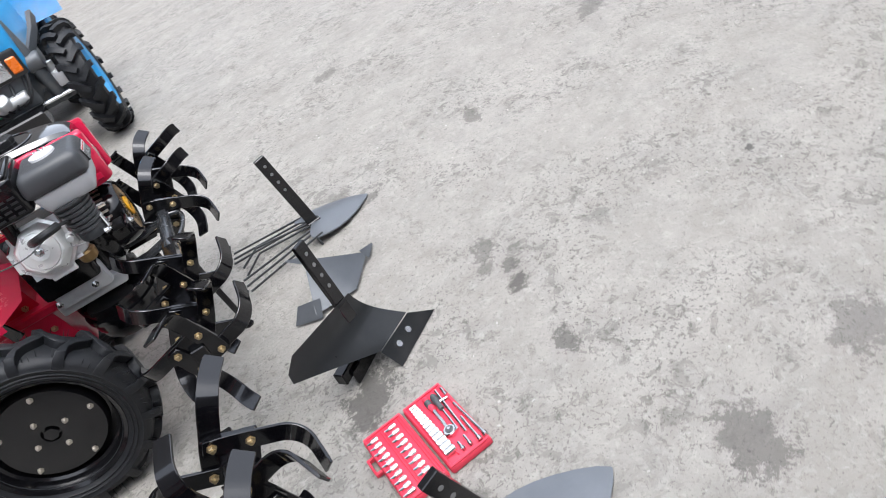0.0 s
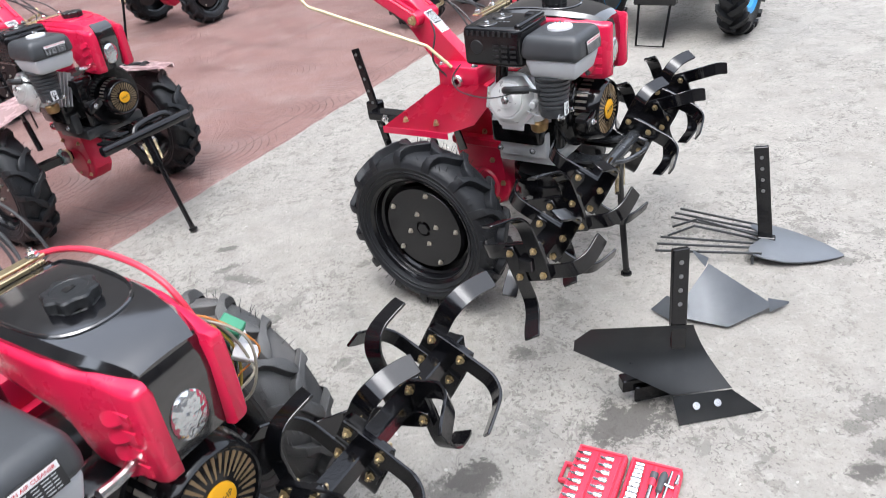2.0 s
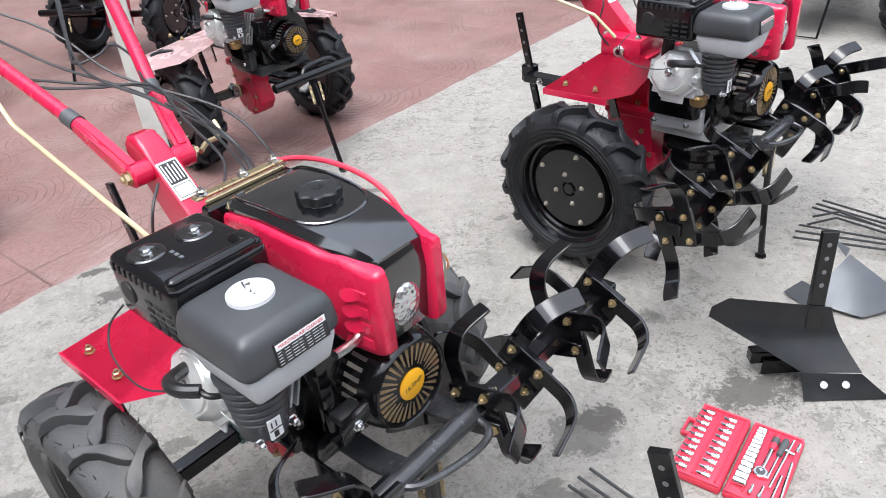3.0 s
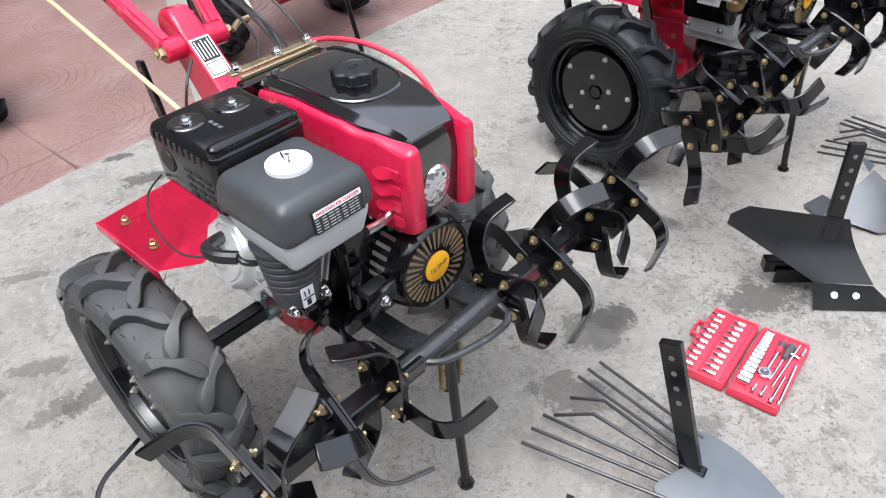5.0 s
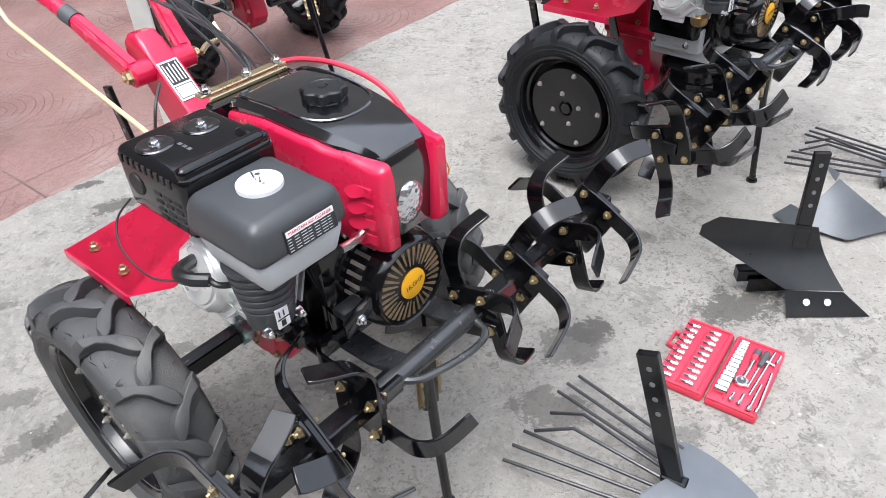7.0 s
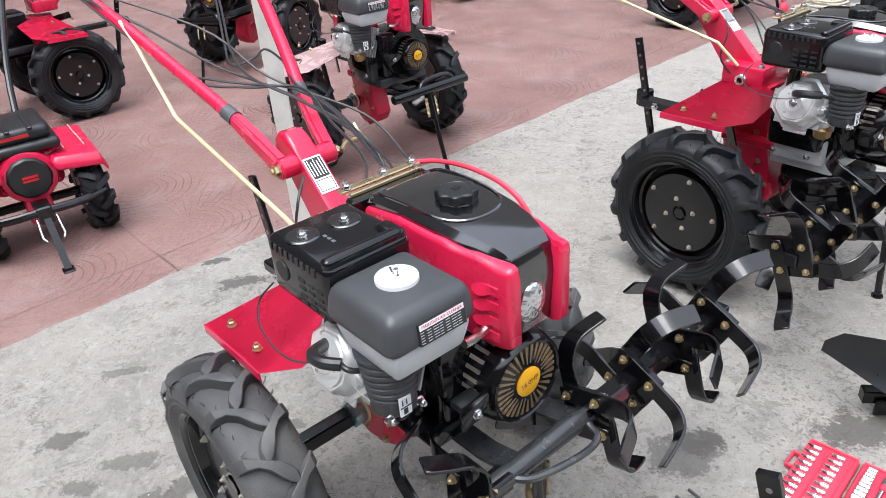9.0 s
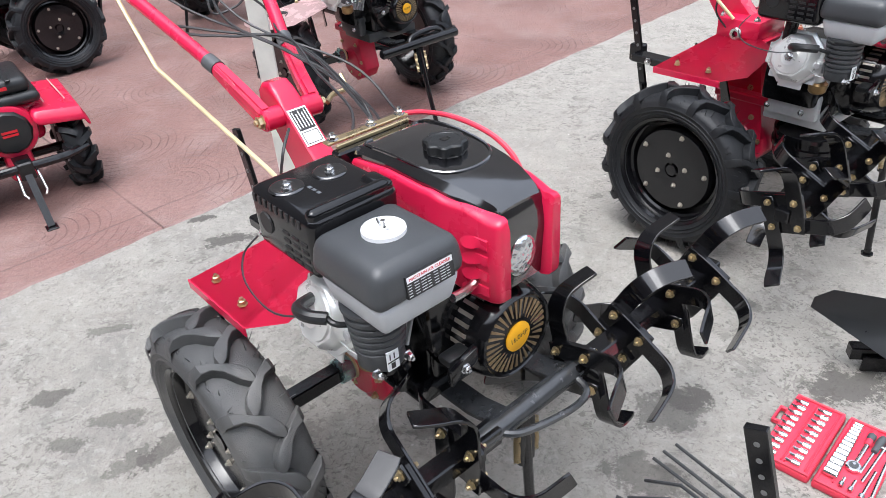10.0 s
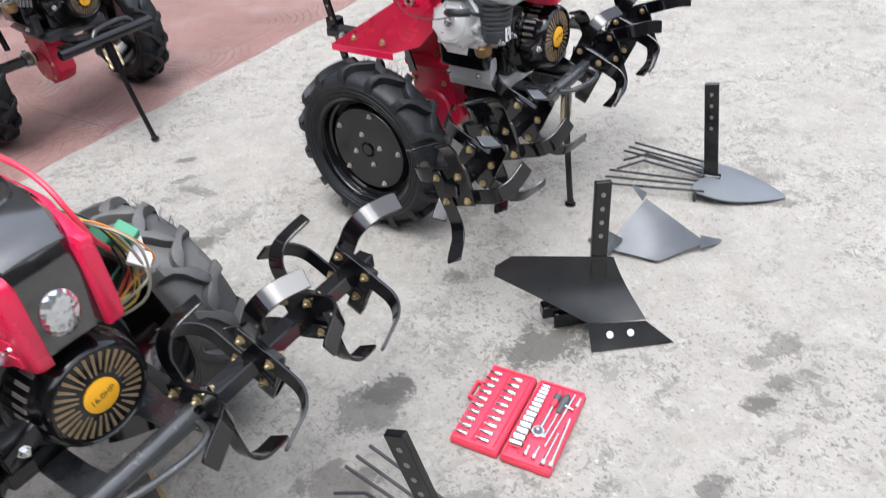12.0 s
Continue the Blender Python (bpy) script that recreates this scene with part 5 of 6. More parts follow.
def digger(name, m, label, top):
    """Potato digger: leaf-shaped blade notched at the heel, shank in the notch, fan of round rods behind. x ahead."""
    d = thing(name, m, label, "plough", "ground attachments")
    edge = [(-0.006, 0.010), (-0.022, 0.032), (-0.042, 0.062), (-0.046, 0.086), (-0.030, 0.105), (0.012, 0.114), (0.060, 0.110), (0.105, 0.097), (0.150, 0.075), (0.190, 0.050), (0.222, 0.026), (0.243, 0.003)]

    def lift(x, y):
        return 0.050 - 0.044 * max(0, x) / 0.243 - 1.1 * y * y
    bm = B()
    rows_ = []
    for sgn in (-1, 1):
        grid = []
        for x, w in edge:
            xc = max(0.0, x)
            row = [(xc + (x - xc) * k / 5, sgn * w * k / 5) for k in range(6)]
            grid.append([(px, py, lift(px, py)) for px, py in row])
        rows_.append(grid)
    for grid in rows_:
        vs = [[bm.verts.new(p) for p in r] for r in grid]
        for p, q in zip(vs, vs[1:]):
            for k in range(5):
                bm.faces.new((p[k], p[k + 1], q[k + 1], q[k]))
    bmesh.ops.remove_doubles(bm, verts=bm.verts[:], dist=0.0004)
    under = bmesh.ops.extrude_face_region(bm, geom=bm.faces[:])["geom"]
    for v in under:
        if isinstance(v, bmesh.types.BMVert):
            v.co.z -= 0.005
    part("blade", bm, STEEL, d, "grey painted pointed digging blade", smooth=50)
    for pts in ([(0.0, 0.088), (-0.29, 0.188)], [(-0.01, 0.058), (-0.305, 0.152)], [(-0.01, 0.032), (-0.315, 0.118)], [(0.0, 0.012), (-0.222, 0.052), (-0.302, 0.048)],
                [(0.0, -0.010), (-0.226, 0.004), (-0.311, -0.018)], [(-0.005, -0.034), (-0.333, -0.030)], [(-0.015, -0.062), (-0.338, -0.078)], [(-0.005, -0.096), (-0.338, -0.124)]):
        bent = len(pts) == 3
        bm = B()
        tube(bm, [(x, y, 0.040 if k == 0 else (0.066 if bent and k == 1 else 0.030)) for k, (x, y) in enumerate(pts)], 0.0044, 8)
        part("rod", bm, DARK_STEEL, d, "thin round steel rod")
    shank(d, (0.004, 0.0, 0.040), top, 0.044, 0.018, along_=(1, 0, 0))
    bm = B()
    box(bm, -0.022, 0.034, -0.013, 0.013, 0.034, 0.052, 0.003, 1)
    part("shank_foot", bm, BLACK, d)
    bm = B()
    tube(bm, [(-0.030, -0.098, 0.038), (-0.032, -0.106, 0.020), (-0.030, -0.112, 0.005)], 0.005, 8)
    part("peg", bm, DARK_STEEL, d, "short steel peg under the heel")
    return d


digger("potato_digger", pose(0.530, 1.027, 0, 0, 0, -31.5), "grey potato digger with rod fan, in front of the tractors", (-0.093, 0.010, 0.365))
digger("potato_digger", pose(1.591, 2.232, 0, 0, 0, -31.7), "grey potato digger with rod fan, beside the ridger", (-0.041, 0.034, 0.360))

# upright end of one more share, in front of the stand
share_ = thing("plough_share", pose(0.25, 0.85, 0), "dark steel plough share standing on the concrete", "plough", "ground attachments")
bm = B()
rows_ = []
for i in range(7):
    t = i / 6
    left, right = lerp((0.004, 0.050, 0.138), (-0.020, -0.085, 0.004), t), lerp((0.018, 0.046, 0.134), (0.105, -0.125, 0.004), t)
    rows_.append([lerp(left, right, j / 4) + Vector((0, 0.012, 0.006)) * math.sin(math.pi * j / 4) * t for j in range(5)])
sheet(bm, rows_, 0.006)
part("share_plate", bm, DARK_STEEL, share_)

ridger = thing("ridger", pose(1.30, 1.93, 0), "grey double winged ridger plough lying on the concrete", "plough", "ground attachments")
O = Vector((1.30, 1.93, 0))
bm = B()
a, b_, c, d_ = [Vector(p) - O for p in ((1.14, 1.955, 0.02), (1.27, 1.865, 0.012), (1.435, 1.905, 0.025), (1.285, 2.03, 0.13))]
rows_ = []
for i in range(7):
    row = []
    for j in range(7):
        s, t = i / 6, j / 6
        p = (1 - s) * ((1 - t) * a + t * b_) + s * ((1 - t) * d_ + t * c)
        p += Vector((0, 0.02, 0.025)) * math.sin(math.pi * s) * math.sin(math.pi * t)
        row.append(p)
    rows_.append(row)
sheet(bm, rows_, 0.005)
part("wing", bm, STEEL, ridger, "grey painted curved wing")
bm = B()
sheet(bm, [[Vector((1.41, 1.885, 0.02)) - O, Vector((1.425, 1.925, 0.04)) - O], [Vector((1.49, 1.915, 0.012)) - O, Vector((1.495, 1.922, 0.014)) - O]], 0.008)
part("point", bm, STEEL, ridger)
bm = B()
sheet(bm, [[Vector((1.275, 2.03, 0.12)) - O, Vector((1.30, 2.06, 0.13)) - O], [Vector((1.255, 2.075, 0.15)) - O, Vector((1.262, 2.085, 0.15)) - O]], 0.006)
part("tab", bm, STEEL, ridger)
bm = B()
sheet(bm, [[Vector((1.10, 2.02, 0.01)) - O, Vector((1.14, 1.93, 0.01)) - O], [Vector((1.15, 2.02, 0.05)) - O, Vector((1.19, 1.95, 0.05)) - O]], 0.005)
part("wing", bm, STEEL, ridger)

# ---- socket set ----
KIT = pose(0.738, 1.366, 0, 0, 0, -35.3)
kit = thing("socket_set", KIT, "open red plastic socket set with chrome bits", "tool kit")
for s in (-1, 1):
    bm = B()
    x0, x1 = (-0.124, -0.003) if s < 0 else (0.003, 0.124)
    box(bm, x0, x1, -0.126, 0.126, 0.0, 0.022, 0.006, 2)
    half_ = part("case_half", bm, RED_PLASTIC, kit, "red moulded case half")
    bm = B()
    for a_, b2, c_, d2 in ((x0 + 0.003, x1 - 0.003, -0.124, -0.118), (x0 + 0.003, x1 - 0.003, 0.118, 0.124), (x0 + 0.003, x0 + 0.009, -0.118, 0.118), (x1 - 0.009, x1 - 0.003, -0.118, 0.118)):
        box(bm, a_, b2, c_, d2, 0.022, 0.027, 0.001, 1)
    part("case_rim", bm, RED_PLASTIC, half_)
for x, y0, y1 in ((-0.118, -0.112, 0.112), (-0.072, -0.112, 0.112), (-0.064, -0.112, 0.112), (-0.018, -0.112, 0.112), (0.0085, -0.105, 0.114), (0.0405, -0.105, 0.114), (0.116, -0.112, 0.112)):
    bm = B()
    box(bm, x - 0.0022, x + 0.0022, y0, y1, 0.020, 0.0275, 0.0012, 1)
    part("tray_ridge", bm, RED_PLASTIC, kit)
bm = B()
for a_, b2, c_, d2 in ((-0.143, -0.137, 0.012, 0.068), (-0.143, -0.120, 0.010, 0.018), (-0.143, -0.120, 0.062, 0.070)):
    box(bm, a_, b2, c_, d2, 0.003, 0.017, 0.002, 1)
part("handle", bm, RED_PLASTIC, kit)
for c_ in range(2):
    for k in range(10):
        bm = B()
        x = -0.100 + 0.055 * c_
        y = -0.104 + 0.0225 * k
        cyl(bm, (x - 0.006, y, 0.026), (x + 0.014, y, 0.026), 0.0072, seg=12, bevel=0.001)
        cyl(bm, (x - 0.020, y, 0.026), (x - 0.006, y, 0.026), 0.0036, seg=6)
        part("bit", bm, CHROME, kit, "bright screwdriver bit socket")
y = 0.112
for k in range(13):
    bm = B()
    r = 0.0052 + 0.00042 * k
    y -= r + 0.0006
    w = 0.010 + 0.0004 * k
    cyl(bm, (0.029 - w, y, 0.022 + r), (0.029 + w, y, 0.022 + r), r, seg=12, bevel=0.001)
    so = part("socket", bm, CHROME, kit, "bright chrome socket")
    bm = B()
    cyl(bm, (0.0288 + w, y, 0.022 + r), (0.0295 + w, y, 0.022 + r), r * 0.62, seg=10)
    part("bore", bm, INK, so)
    y -= r
# ratchet: flat round head with a dark switch, necked shank and a red grip
bm = B()
cyl(bm, (0.061, -0.035, 0.024), (0.061, -0.035, 0.035), 0.0165, seg=24, bevel=0.002)
tube(bm, [(0.061, -0.022, 0.029), (0.063, 0.01, 0.029), (0.064, 0.055, 0.029)], 0.0052, 10, 3)
ra = part("ratchet", bm, CHROME, kit, "chrome ratchet with a red and grey grip")
bm = B()
cyl(bm, (0.061, -0.035, 0.035), (0.061, -0.035, 0.0365), 0.0105, seg=20)
part("switch_plate", bm, SLEEVE, ra)
bm = B()
cyl(bm, (0.061, -0.035, 0.036), (0.061, -0.035, 0.040), 0.0048, seg=4)
part("drive_square", bm, CHROME, ra)
bm = B()
m, _ = along((0.0640, 0.050, 0.029), (0.0655, 0.106, 0.029))
lathe(bm, [(0.0, 0.0), (0.0068, 0.0), (0.0085, 0.006), (0.0078, 0.018), (0.0092, 0.036), (0.0088, 0.050), (0.0055, 0.056), (0.0, 0.056)], m, 16)
gr = part("grip", bm, RED_PLASTIC, ra)
bm = B()
lathe(bm, [(0.0082, 0.018), (0.0088, 0.020), (0.0097, 0.034), (0.0088, 0.040)], m, 16)
part("grip_band", bm, SLEEVE, gr)
# spinner handle with a grey grip
bm = B()
tube(bm, [(0.078, -0.045, 0.027), (0.083, 0.045, 0.027)], 0.0036, 8)
sp_ = part("spinner_handle", bm, CHROME, kit, "screwdriver handle with a dark grey grip")
bm = B()
m, _ = along((0.0825, 0.038, 0.029), (0.0865, 0.098, 0.029))
lathe(bm, [(0.0, 0.0), (0.0062, 0.0), (0.0078, 0.006), (0.0070, 0.018), (0.0094, 0.034), (0.0090, 0.052), (0.0055, 0.060), (0.0, 0.060)], m, 16)
part("grip", bm, SLEEVE, sp_)
for (xa, ya), (xb, yb), head in (((0.089, -0.068), (0.101, 0.106), 0.0), ((0.119, -0.115), (0.114, 0.031), 0.007), ((0.101, -0.116), (0.104, -0.020), 0.007), ((0.057, -0.108), (0.057, -0.078), 0.006), ((0.077, -0.110), (0.078, -0.072), 0.006), ((0.115, 0.070), (0.116, 0.100), 0.005)):
    bm = B()
    tube(bm, [(xa, ya, 0.0275), (xb, yb, 0.0275)], 0.0040, 8)
    if head:
        cyl(bm, (xa, ya, 0.0285), (xa + (xb - xa) * 0.012 / (yb - ya), ya + 0.012, 0.0285), head, seg=10, bevel=0.001)
    else:
        tube(bm, [(0.083, 0.066, 0.0275), (0.113, 0.060, 0.0275)], 0.0045, 8)
    part("extension_bar", bm, CHROME, kit)

# ---- loose wiring beside the nearest tractor's hood ----
MULTI = [material(n_, c_, 0.45) for n_, c_ in (("wire_yellow", (0.45, 0.33, 0.06)), ("wire_green", (0.03, 0.22, 0.12)), ("wire_red", (0.5, 0.02, 0.02)), ("wire_white", (0.30, 0.28, 0.22)), ("wire_orange", (0.6, 0.2, 0.03)), ("wire_black", (0.012, 0.012, 0.012)))]
rnd = random.Random(11)
for k in range(12):
    bm = B()
    x = -0.13 + rnd.uniform(-0.03, 0.04)
    pts = [(-0.22 + rnd.uniform(-0.02, 0.02), 0.105, 0.77 + rnd.uniform(-0.01, 0.02)), (x - 0.03, 0.15 + rnd.uniform(0, 0.03), 0.74 + rnd.uniform(-0.02, 0.02)), (x + rnd.uniform(-0.01, 0.02), 0.185 + rnd.uniform(0, 0.03), 0.67 + rnd.uniform(-0.03, 0.03)),
           (x - 0.01 + rnd.uniform(-0.02, 0.02), 0.165 + rnd.uniform(0, 0.02), 0.60 + rnd.uniform(-0.03, 0.03)), (-0.15, 0.115, 0.57 + rnd.uniform(-0.02, 0.02))]
    tube(bm, pts, 0.0019 if k % 3 else 0.0027, 6, 6)
    part("wire", bm, MULTI[k % 6], near, "thin coloured loose wire")
for p, c_, r_ in (((-0.125, 0.20, 0.705), MULTI[1], 20), ((-0.135, 0.21, 0.675), WHITE, -30), ((-0.11, 0.20, 0.655), WHITE, 40), ((-0.16, 0.175, 0.70), MULTI[1], 0)):
    bm = B()
    box(bm, -0.020, 0.020, -0.014, 0.014, -0.013, 0.013, 0.002, 1, m=Matrix.Translation(p) @ pose(0, 0, 0, r_, 30, r_))
    part("connector", bm, c_, near, "small plastic wire connector")
bm = B()
tube(bm, [(-0.385, 0.080, 0.858), (-0.345, 0.096, 0.868), (-0.28, 0.104, 0.877), (-0.22, 0.108, 0.877), (-0.16, 0.110, 0.868), (-0.115, 0.110, 0.848), (-0.09, 0.112, 0.815), (-0.085, 0.125, 0.76), (-0.12, 0.16, 0.70)], 0.0050, 8, 8)
part("red_cable", bm, RED_PLASTIC, near, "thick red plastic cable over the hood")

# ---- protective film on the third tractor's mudguard ----
FILM = material("pale_pink_film", (0.78, 0.58, 0.58), 0.25, coat=0.3, vary=0.2, scale=14, bump=0.6, bump_scale=25)
for ob in tractor.children:
    if ob.name.startswith("mudguard"):
        ob.data = ob.data.copy()
        ob.data.materials[0] = FILM
        for v in ob.data.vertices:
            v.co.y = MID + (v.co.y - MID) * 1.6
            v.co.z -= 0.045
            v.co.x += 0.06
        tagged(ob, "mudguard still in pale protective film")

# ---- white plank standing behind the nearest tractor ----
PLANK = material("weathered_white_wood", (0.62, 0.60, 0.55), 0.7, vary=0.12, scale=18, bump=0.5, bump_scale=60, dirt=(0.3, 0.27, 0.23), dirt_amount=0.6)
bm = B()
box(bm, -0.030, 0.030, -0.011, 0.011, 0.0, 1.36, 0.003, 1)
pk = part("plank", bm, PLANK, None)
pk.matrix_basis = pose(-0.865, 2.33, 0, 0, 0, 14)
tagged(pk, "upright weathered white wooden plank behind the red tractor", "plank")


# ---- further machines ----
def recolour(th, table):
    for ob in th.children_recursive:
        if ob.type == "MESH" and ob.data.materials and ob.data.materials[0] in table:
            ob.data = ob.data.copy()
            ob.data.materials[0] = table[ob.data.materials[0]]


BLUE = material("blue_paint", (0.012, 0.06, 0.26), 0.32, coat=0.4, vary=0.15)
LIGHT_BLUE = material("light_blue_paint", (0.03, 0.30, 0.62), 0.35, coat=0.3, vary=0.15, dirt=(0.2, 0.2, 0.2), dirt_amount=0.2)
GREY_PAINT = material("grey_paint", (0.16, 0.17, 0.185), 0.35, coat=0.3, vary=0.12)
ORANGE_PAINT = material("orange_paint", (0.72, 0.15, 0.02), 0.32, coat=0.4, vary=0.1)
RED_RIM = material("red_rim_paint", (0.55, 0.01, 0.03), 0.35, coat=0.3)
ORANGE = material("orange_lens", (0.75, 0.16, 0.01), 0.25, coat=0.4)
IRON = material("grey_cast_iron", (0.11, 0.12, 0.13), 0.45, metal=0.4, vary=0.3, dirt=(0.2, 0.18, 0.16), dirt_amount=0.4)
FOIL = material("clear_wrapping_film", (0.36, 0.37, 0.375), 0.15, coat=0.5, vary=0.25, scale=12, bump=1.0, bump_scale=18)

back_a = copy_thing(tractor, pose(-3.49, 4.10, 0, 0, 0, -130))
tagged(back_a, "red walk-behind tractor turned away on red paving")
back_b = copy_thing(tractor, pose(-1.355, 7.30, 0, 0, 0, -130))
tagged(back_b, "far red walk-behind tractor with black wheels")
back_c = copy_thing(tractor, pose(-0.10, 9.55, 0, 0, 0, -116))
tagged(back_c, "grey walk-behind tractor with red wheel rims")
back_d = copy_thing(tractor, pose(1.52, 5.98, 0, 0, 0, -42))
tagged(back_d, "blue walk-behind tractor standing on red paving")
back_e = copy_thing(tractor, pose(-1.80, 10.3, 0, 0, 0, -130))
tagged(back_e, "red walk-behind tractor parked beyond another one")
back_f = copy_thing(tractor, pose(-2.32, 4.97, 0, 0, 0, -105))
tagged(back_f, "walk-behind tractor with orange hood and black wheels")
for th in (back_a, back_b, back_c, back_d, back_e, back_f):
    for ob in th.children:
        if ob.name.startswith("mudguard"):
            ob.data = ob.data.copy()
            ob.data.materials[0] = RED
            tagged(ob, "painted sheet steel mudguard")
recolour(back_c, {RED: GREY_PAINT, RED_DARK: GREY_PAINT})
recolour(back_d, {RED: BLUE, RED_DARK: BLUE, YELLOW: BLUE})
recolour(back_f, {RED: ORANGE_PAINT})
for ob in back_c.children_recursive:
    if ob.name.startswith("rim"):
        ob.data = ob.data.copy()
        ob.data.materials[0] = RED_RIM
        tagged(ob, "red painted steel rim")


# pale pink paints the highlight along each mudguard crease
PINK = material("worn_pink_paint", (0.7, 0.30, 0.32), 0.35)


def small_tiller(m, label):
    """A small red motor tiller: x ahead, origin under its starter."""
    t = thing("motor_tiller", m, label, "tiller", "walk-behind tractors")
    for s in (-1, 1):
        bm = B()
        prof = [(0.085, 0.038), (0.10, 0.045), (0.125, 0.05), (0.145, 0.046), (0.155, 0.03), (0.158, 0.0)]
        prof = prof + [(r, -w) for r, w in prof[-2::-1]]
        mm = Matrix.Translation((-0.13, s * 0.215, 0.172)) @ Matrix.Rotation(radians(-90), 4, "X")
        lathe(bm, prof, mm, 40)
        w_ = part("wheel", bm, RUBBER, t, "small black lugged tyre")
        for sd in (-1, 1):
            for k in range(13):
                a = 2 * math.pi * (k + 0.5 * (sd > 0)) / 13
                pts = []
                for q, (w, r) in enumerate(((-0.004, 0.170), (0.022, 0.172), (0.044, 0.165), (0.051, 0.145))):
                    aa = a + 0.11 * q
                    pts.append(Vector((-0.13 + r * math.cos(aa), s * 0.215 + sd * w, 0.172 + r * math.sin(aa))))
                bm = B()
                bar(bm, pts, [(-math.sin(a + 0.2), 0, math.cos(a + 0.2))] * 4, 0.022, 0.022)
                part("lug", bm, RUBBER, w_)
        bm = B()
        lathe(bm, [(0, 0.01), (0.07, 0.01), (0.078, 0.03), (0.088, 0.042), (0.088, -0.042), (0.07, -0.03), (0, -0.02)], mm, 28)
        part("rim", bm, GREY_PLASTIC, w_, "pale grey rim")
        # moulded red mudguard with two creases, lower at the outside
        bm = B()
        a_, b_ = sorted((s * 0.09, s * 0.285))
        box(bm, -0.36, 0.030, a_, b_, 0.352, 0.398, 0.022, 5)
        for v in bm.verts:
            v.co.z -= 0.10 * max(0, abs(v.co.y) - 0.14) + 0.5 * max(0, v.co.x + 0.06) ** 2 * 10 + 2.2 * max(0, abs(v.co.y) - 0.26)
        mg = part("mudguard", bm, RED, t, "red moulded mudguard")
        for y in (0.15, 0.225):
            bm = B()
            z = 0.3995 - 0.10 * max(0, y - 0.14)
            box(bm, -0.34, -0.02, s * y - 0.0025, s * y + 0.0025, z - 0.004, z + 0.0015, 0.001, 1)
            part("crease", bm, PINK, mg, "worn pale crease")
    bm = B()
    box(bm, -0.34, -0.06, -0.13, 0.13, 0.24, 0.40, 0.03, 3)
    body = part("engine_cowl", bm, RED, t, "red engine cowling")
    bm = B()
    ax, _ = along((-0.06, 0, 0.315), (1, 0, 0.315))
    lathe(bm, [(0, 0.0), (0.105, 0.0), (0.108, 0.02), (0.100, 0.040), (0.088, 0.045), (0, 0.045)], ax, 40)
    part("starter_ring", bm, RED, t, "rounded red starter surround")
    bm = B()
    lathe(bm, [(0.084, 0.040), (0.082, 0.052), (0.074, 0.060), (0.045, 0.062), (0, 0.062)], ax, 12)
    rs = part("recoil_starter", bm, PLASTIC, t, "round black plastic starter cover")
    for k in range(2):
        bm = B()
        prism(bm, [(-0.028, 0.318 - 0.014 * k), (0.028, 0.318 - 0.014 * k), (0.028, 0.327 - 0.014 * k), (-0.028, 0.327 - 0.014 * k)], 0.003, 0.0052, "x")
        part("mark", bm, RED_INK, rs)
    bm = B()
    box(bm, -0.36, -0.02, -0.15, 0.15, 0.40, 0.445, 0.02, 3)
    box(bm, -0.34, -0.04, -0.13, 0.13, 0.44, 0.50, 0.025, 3)
    tk = part("air_box", bm, PLASTIC, t, "black ribbed plastic engine top")
    for k in range(3):
        bm = B()
        box(bm, -0.30, -0.02, -0.11 + 0.08 * k, -0.09 + 0.08 * k, 0.498, 0.506, 0.003, 1)
        part("rib", bm, PLASTIC, tk)
    bm = B()
    box(bm, -0.040, -0.0385, -0.05, 0.05, 0.465, 0.478)
    part("mark", bm, RED_INK, tk)
    bm = B()
    tube(bm, [(0.02, -0.24, 0.20), (0.07, -0.14, 0.20), (0.085, 0.0, 0.205), (0.07, 0.14, 0.20), (0.02, 0.24, 0.20)], 0.017, 10, 5)
    bar(bm, [(-0.2, 0, 0.21), (0.08, 0, 0.205)], [(0, 1, 0)] * 2, 0.06, 0.02)
    part("bumper", bm, BLACK, t, "black curved tubular bumper")
    bm = B()
    bar(bm, [(0.09, 0.0, 0.20), (0.235, 0.0, 0.012)], [(0, 1, 0)] * 2, 0.026, 0.012)
    box(bm, 0.21, 0.26, -0.022, 0.022, 0.0, 0.012, 0.003, 1)
    box(bm, 0.06, 0.11, -0.028, 0.028, 0.16, 0.23, 0.006, 1)
    st = part("front_stand", bm, BLACK, t, "black front stand leg")
    for s in (-1, 1):
        bm = B()
        tube(bm, [(0.08, s * 0.035, 0.19), (0.14, s * 0.04, 0.12), (0.16, s * 0.03, 0.11)], 0.005, 6)
        part("spring", bm, CHROME, st)
    bm = B()
    box(bm, -0.3, -0.02, -0.05, 0.05, 0.11, 0.24, 0.02, 2)
    part("gearbox", bm, RED_DARK, t)
    bm = B()
    cyl(bm, (-0.13, -0.24, 0.172), (-0.13, 0.24, 0.172), 0.018, seg=10)
    part("axle", bm, BLACK, t)
    for s in (-1, 1):
        bm = B()
        tube(bm, [(-0.33, s * 0.04, 0.36), (-0.60, s * 0.10, 0.62), (-1.0, s * 0.24, 0.95)], 0.014, 10, 4)
        part("handlebar", bm, BLACK, t, "black tubular handlebar")
    return t


tl = small_tiller(pose(-2.06, 2.50, 0, 0, 0, -46) @ Matrix.Scale(1.05, 4), "small red motor tiller with black starter cover")


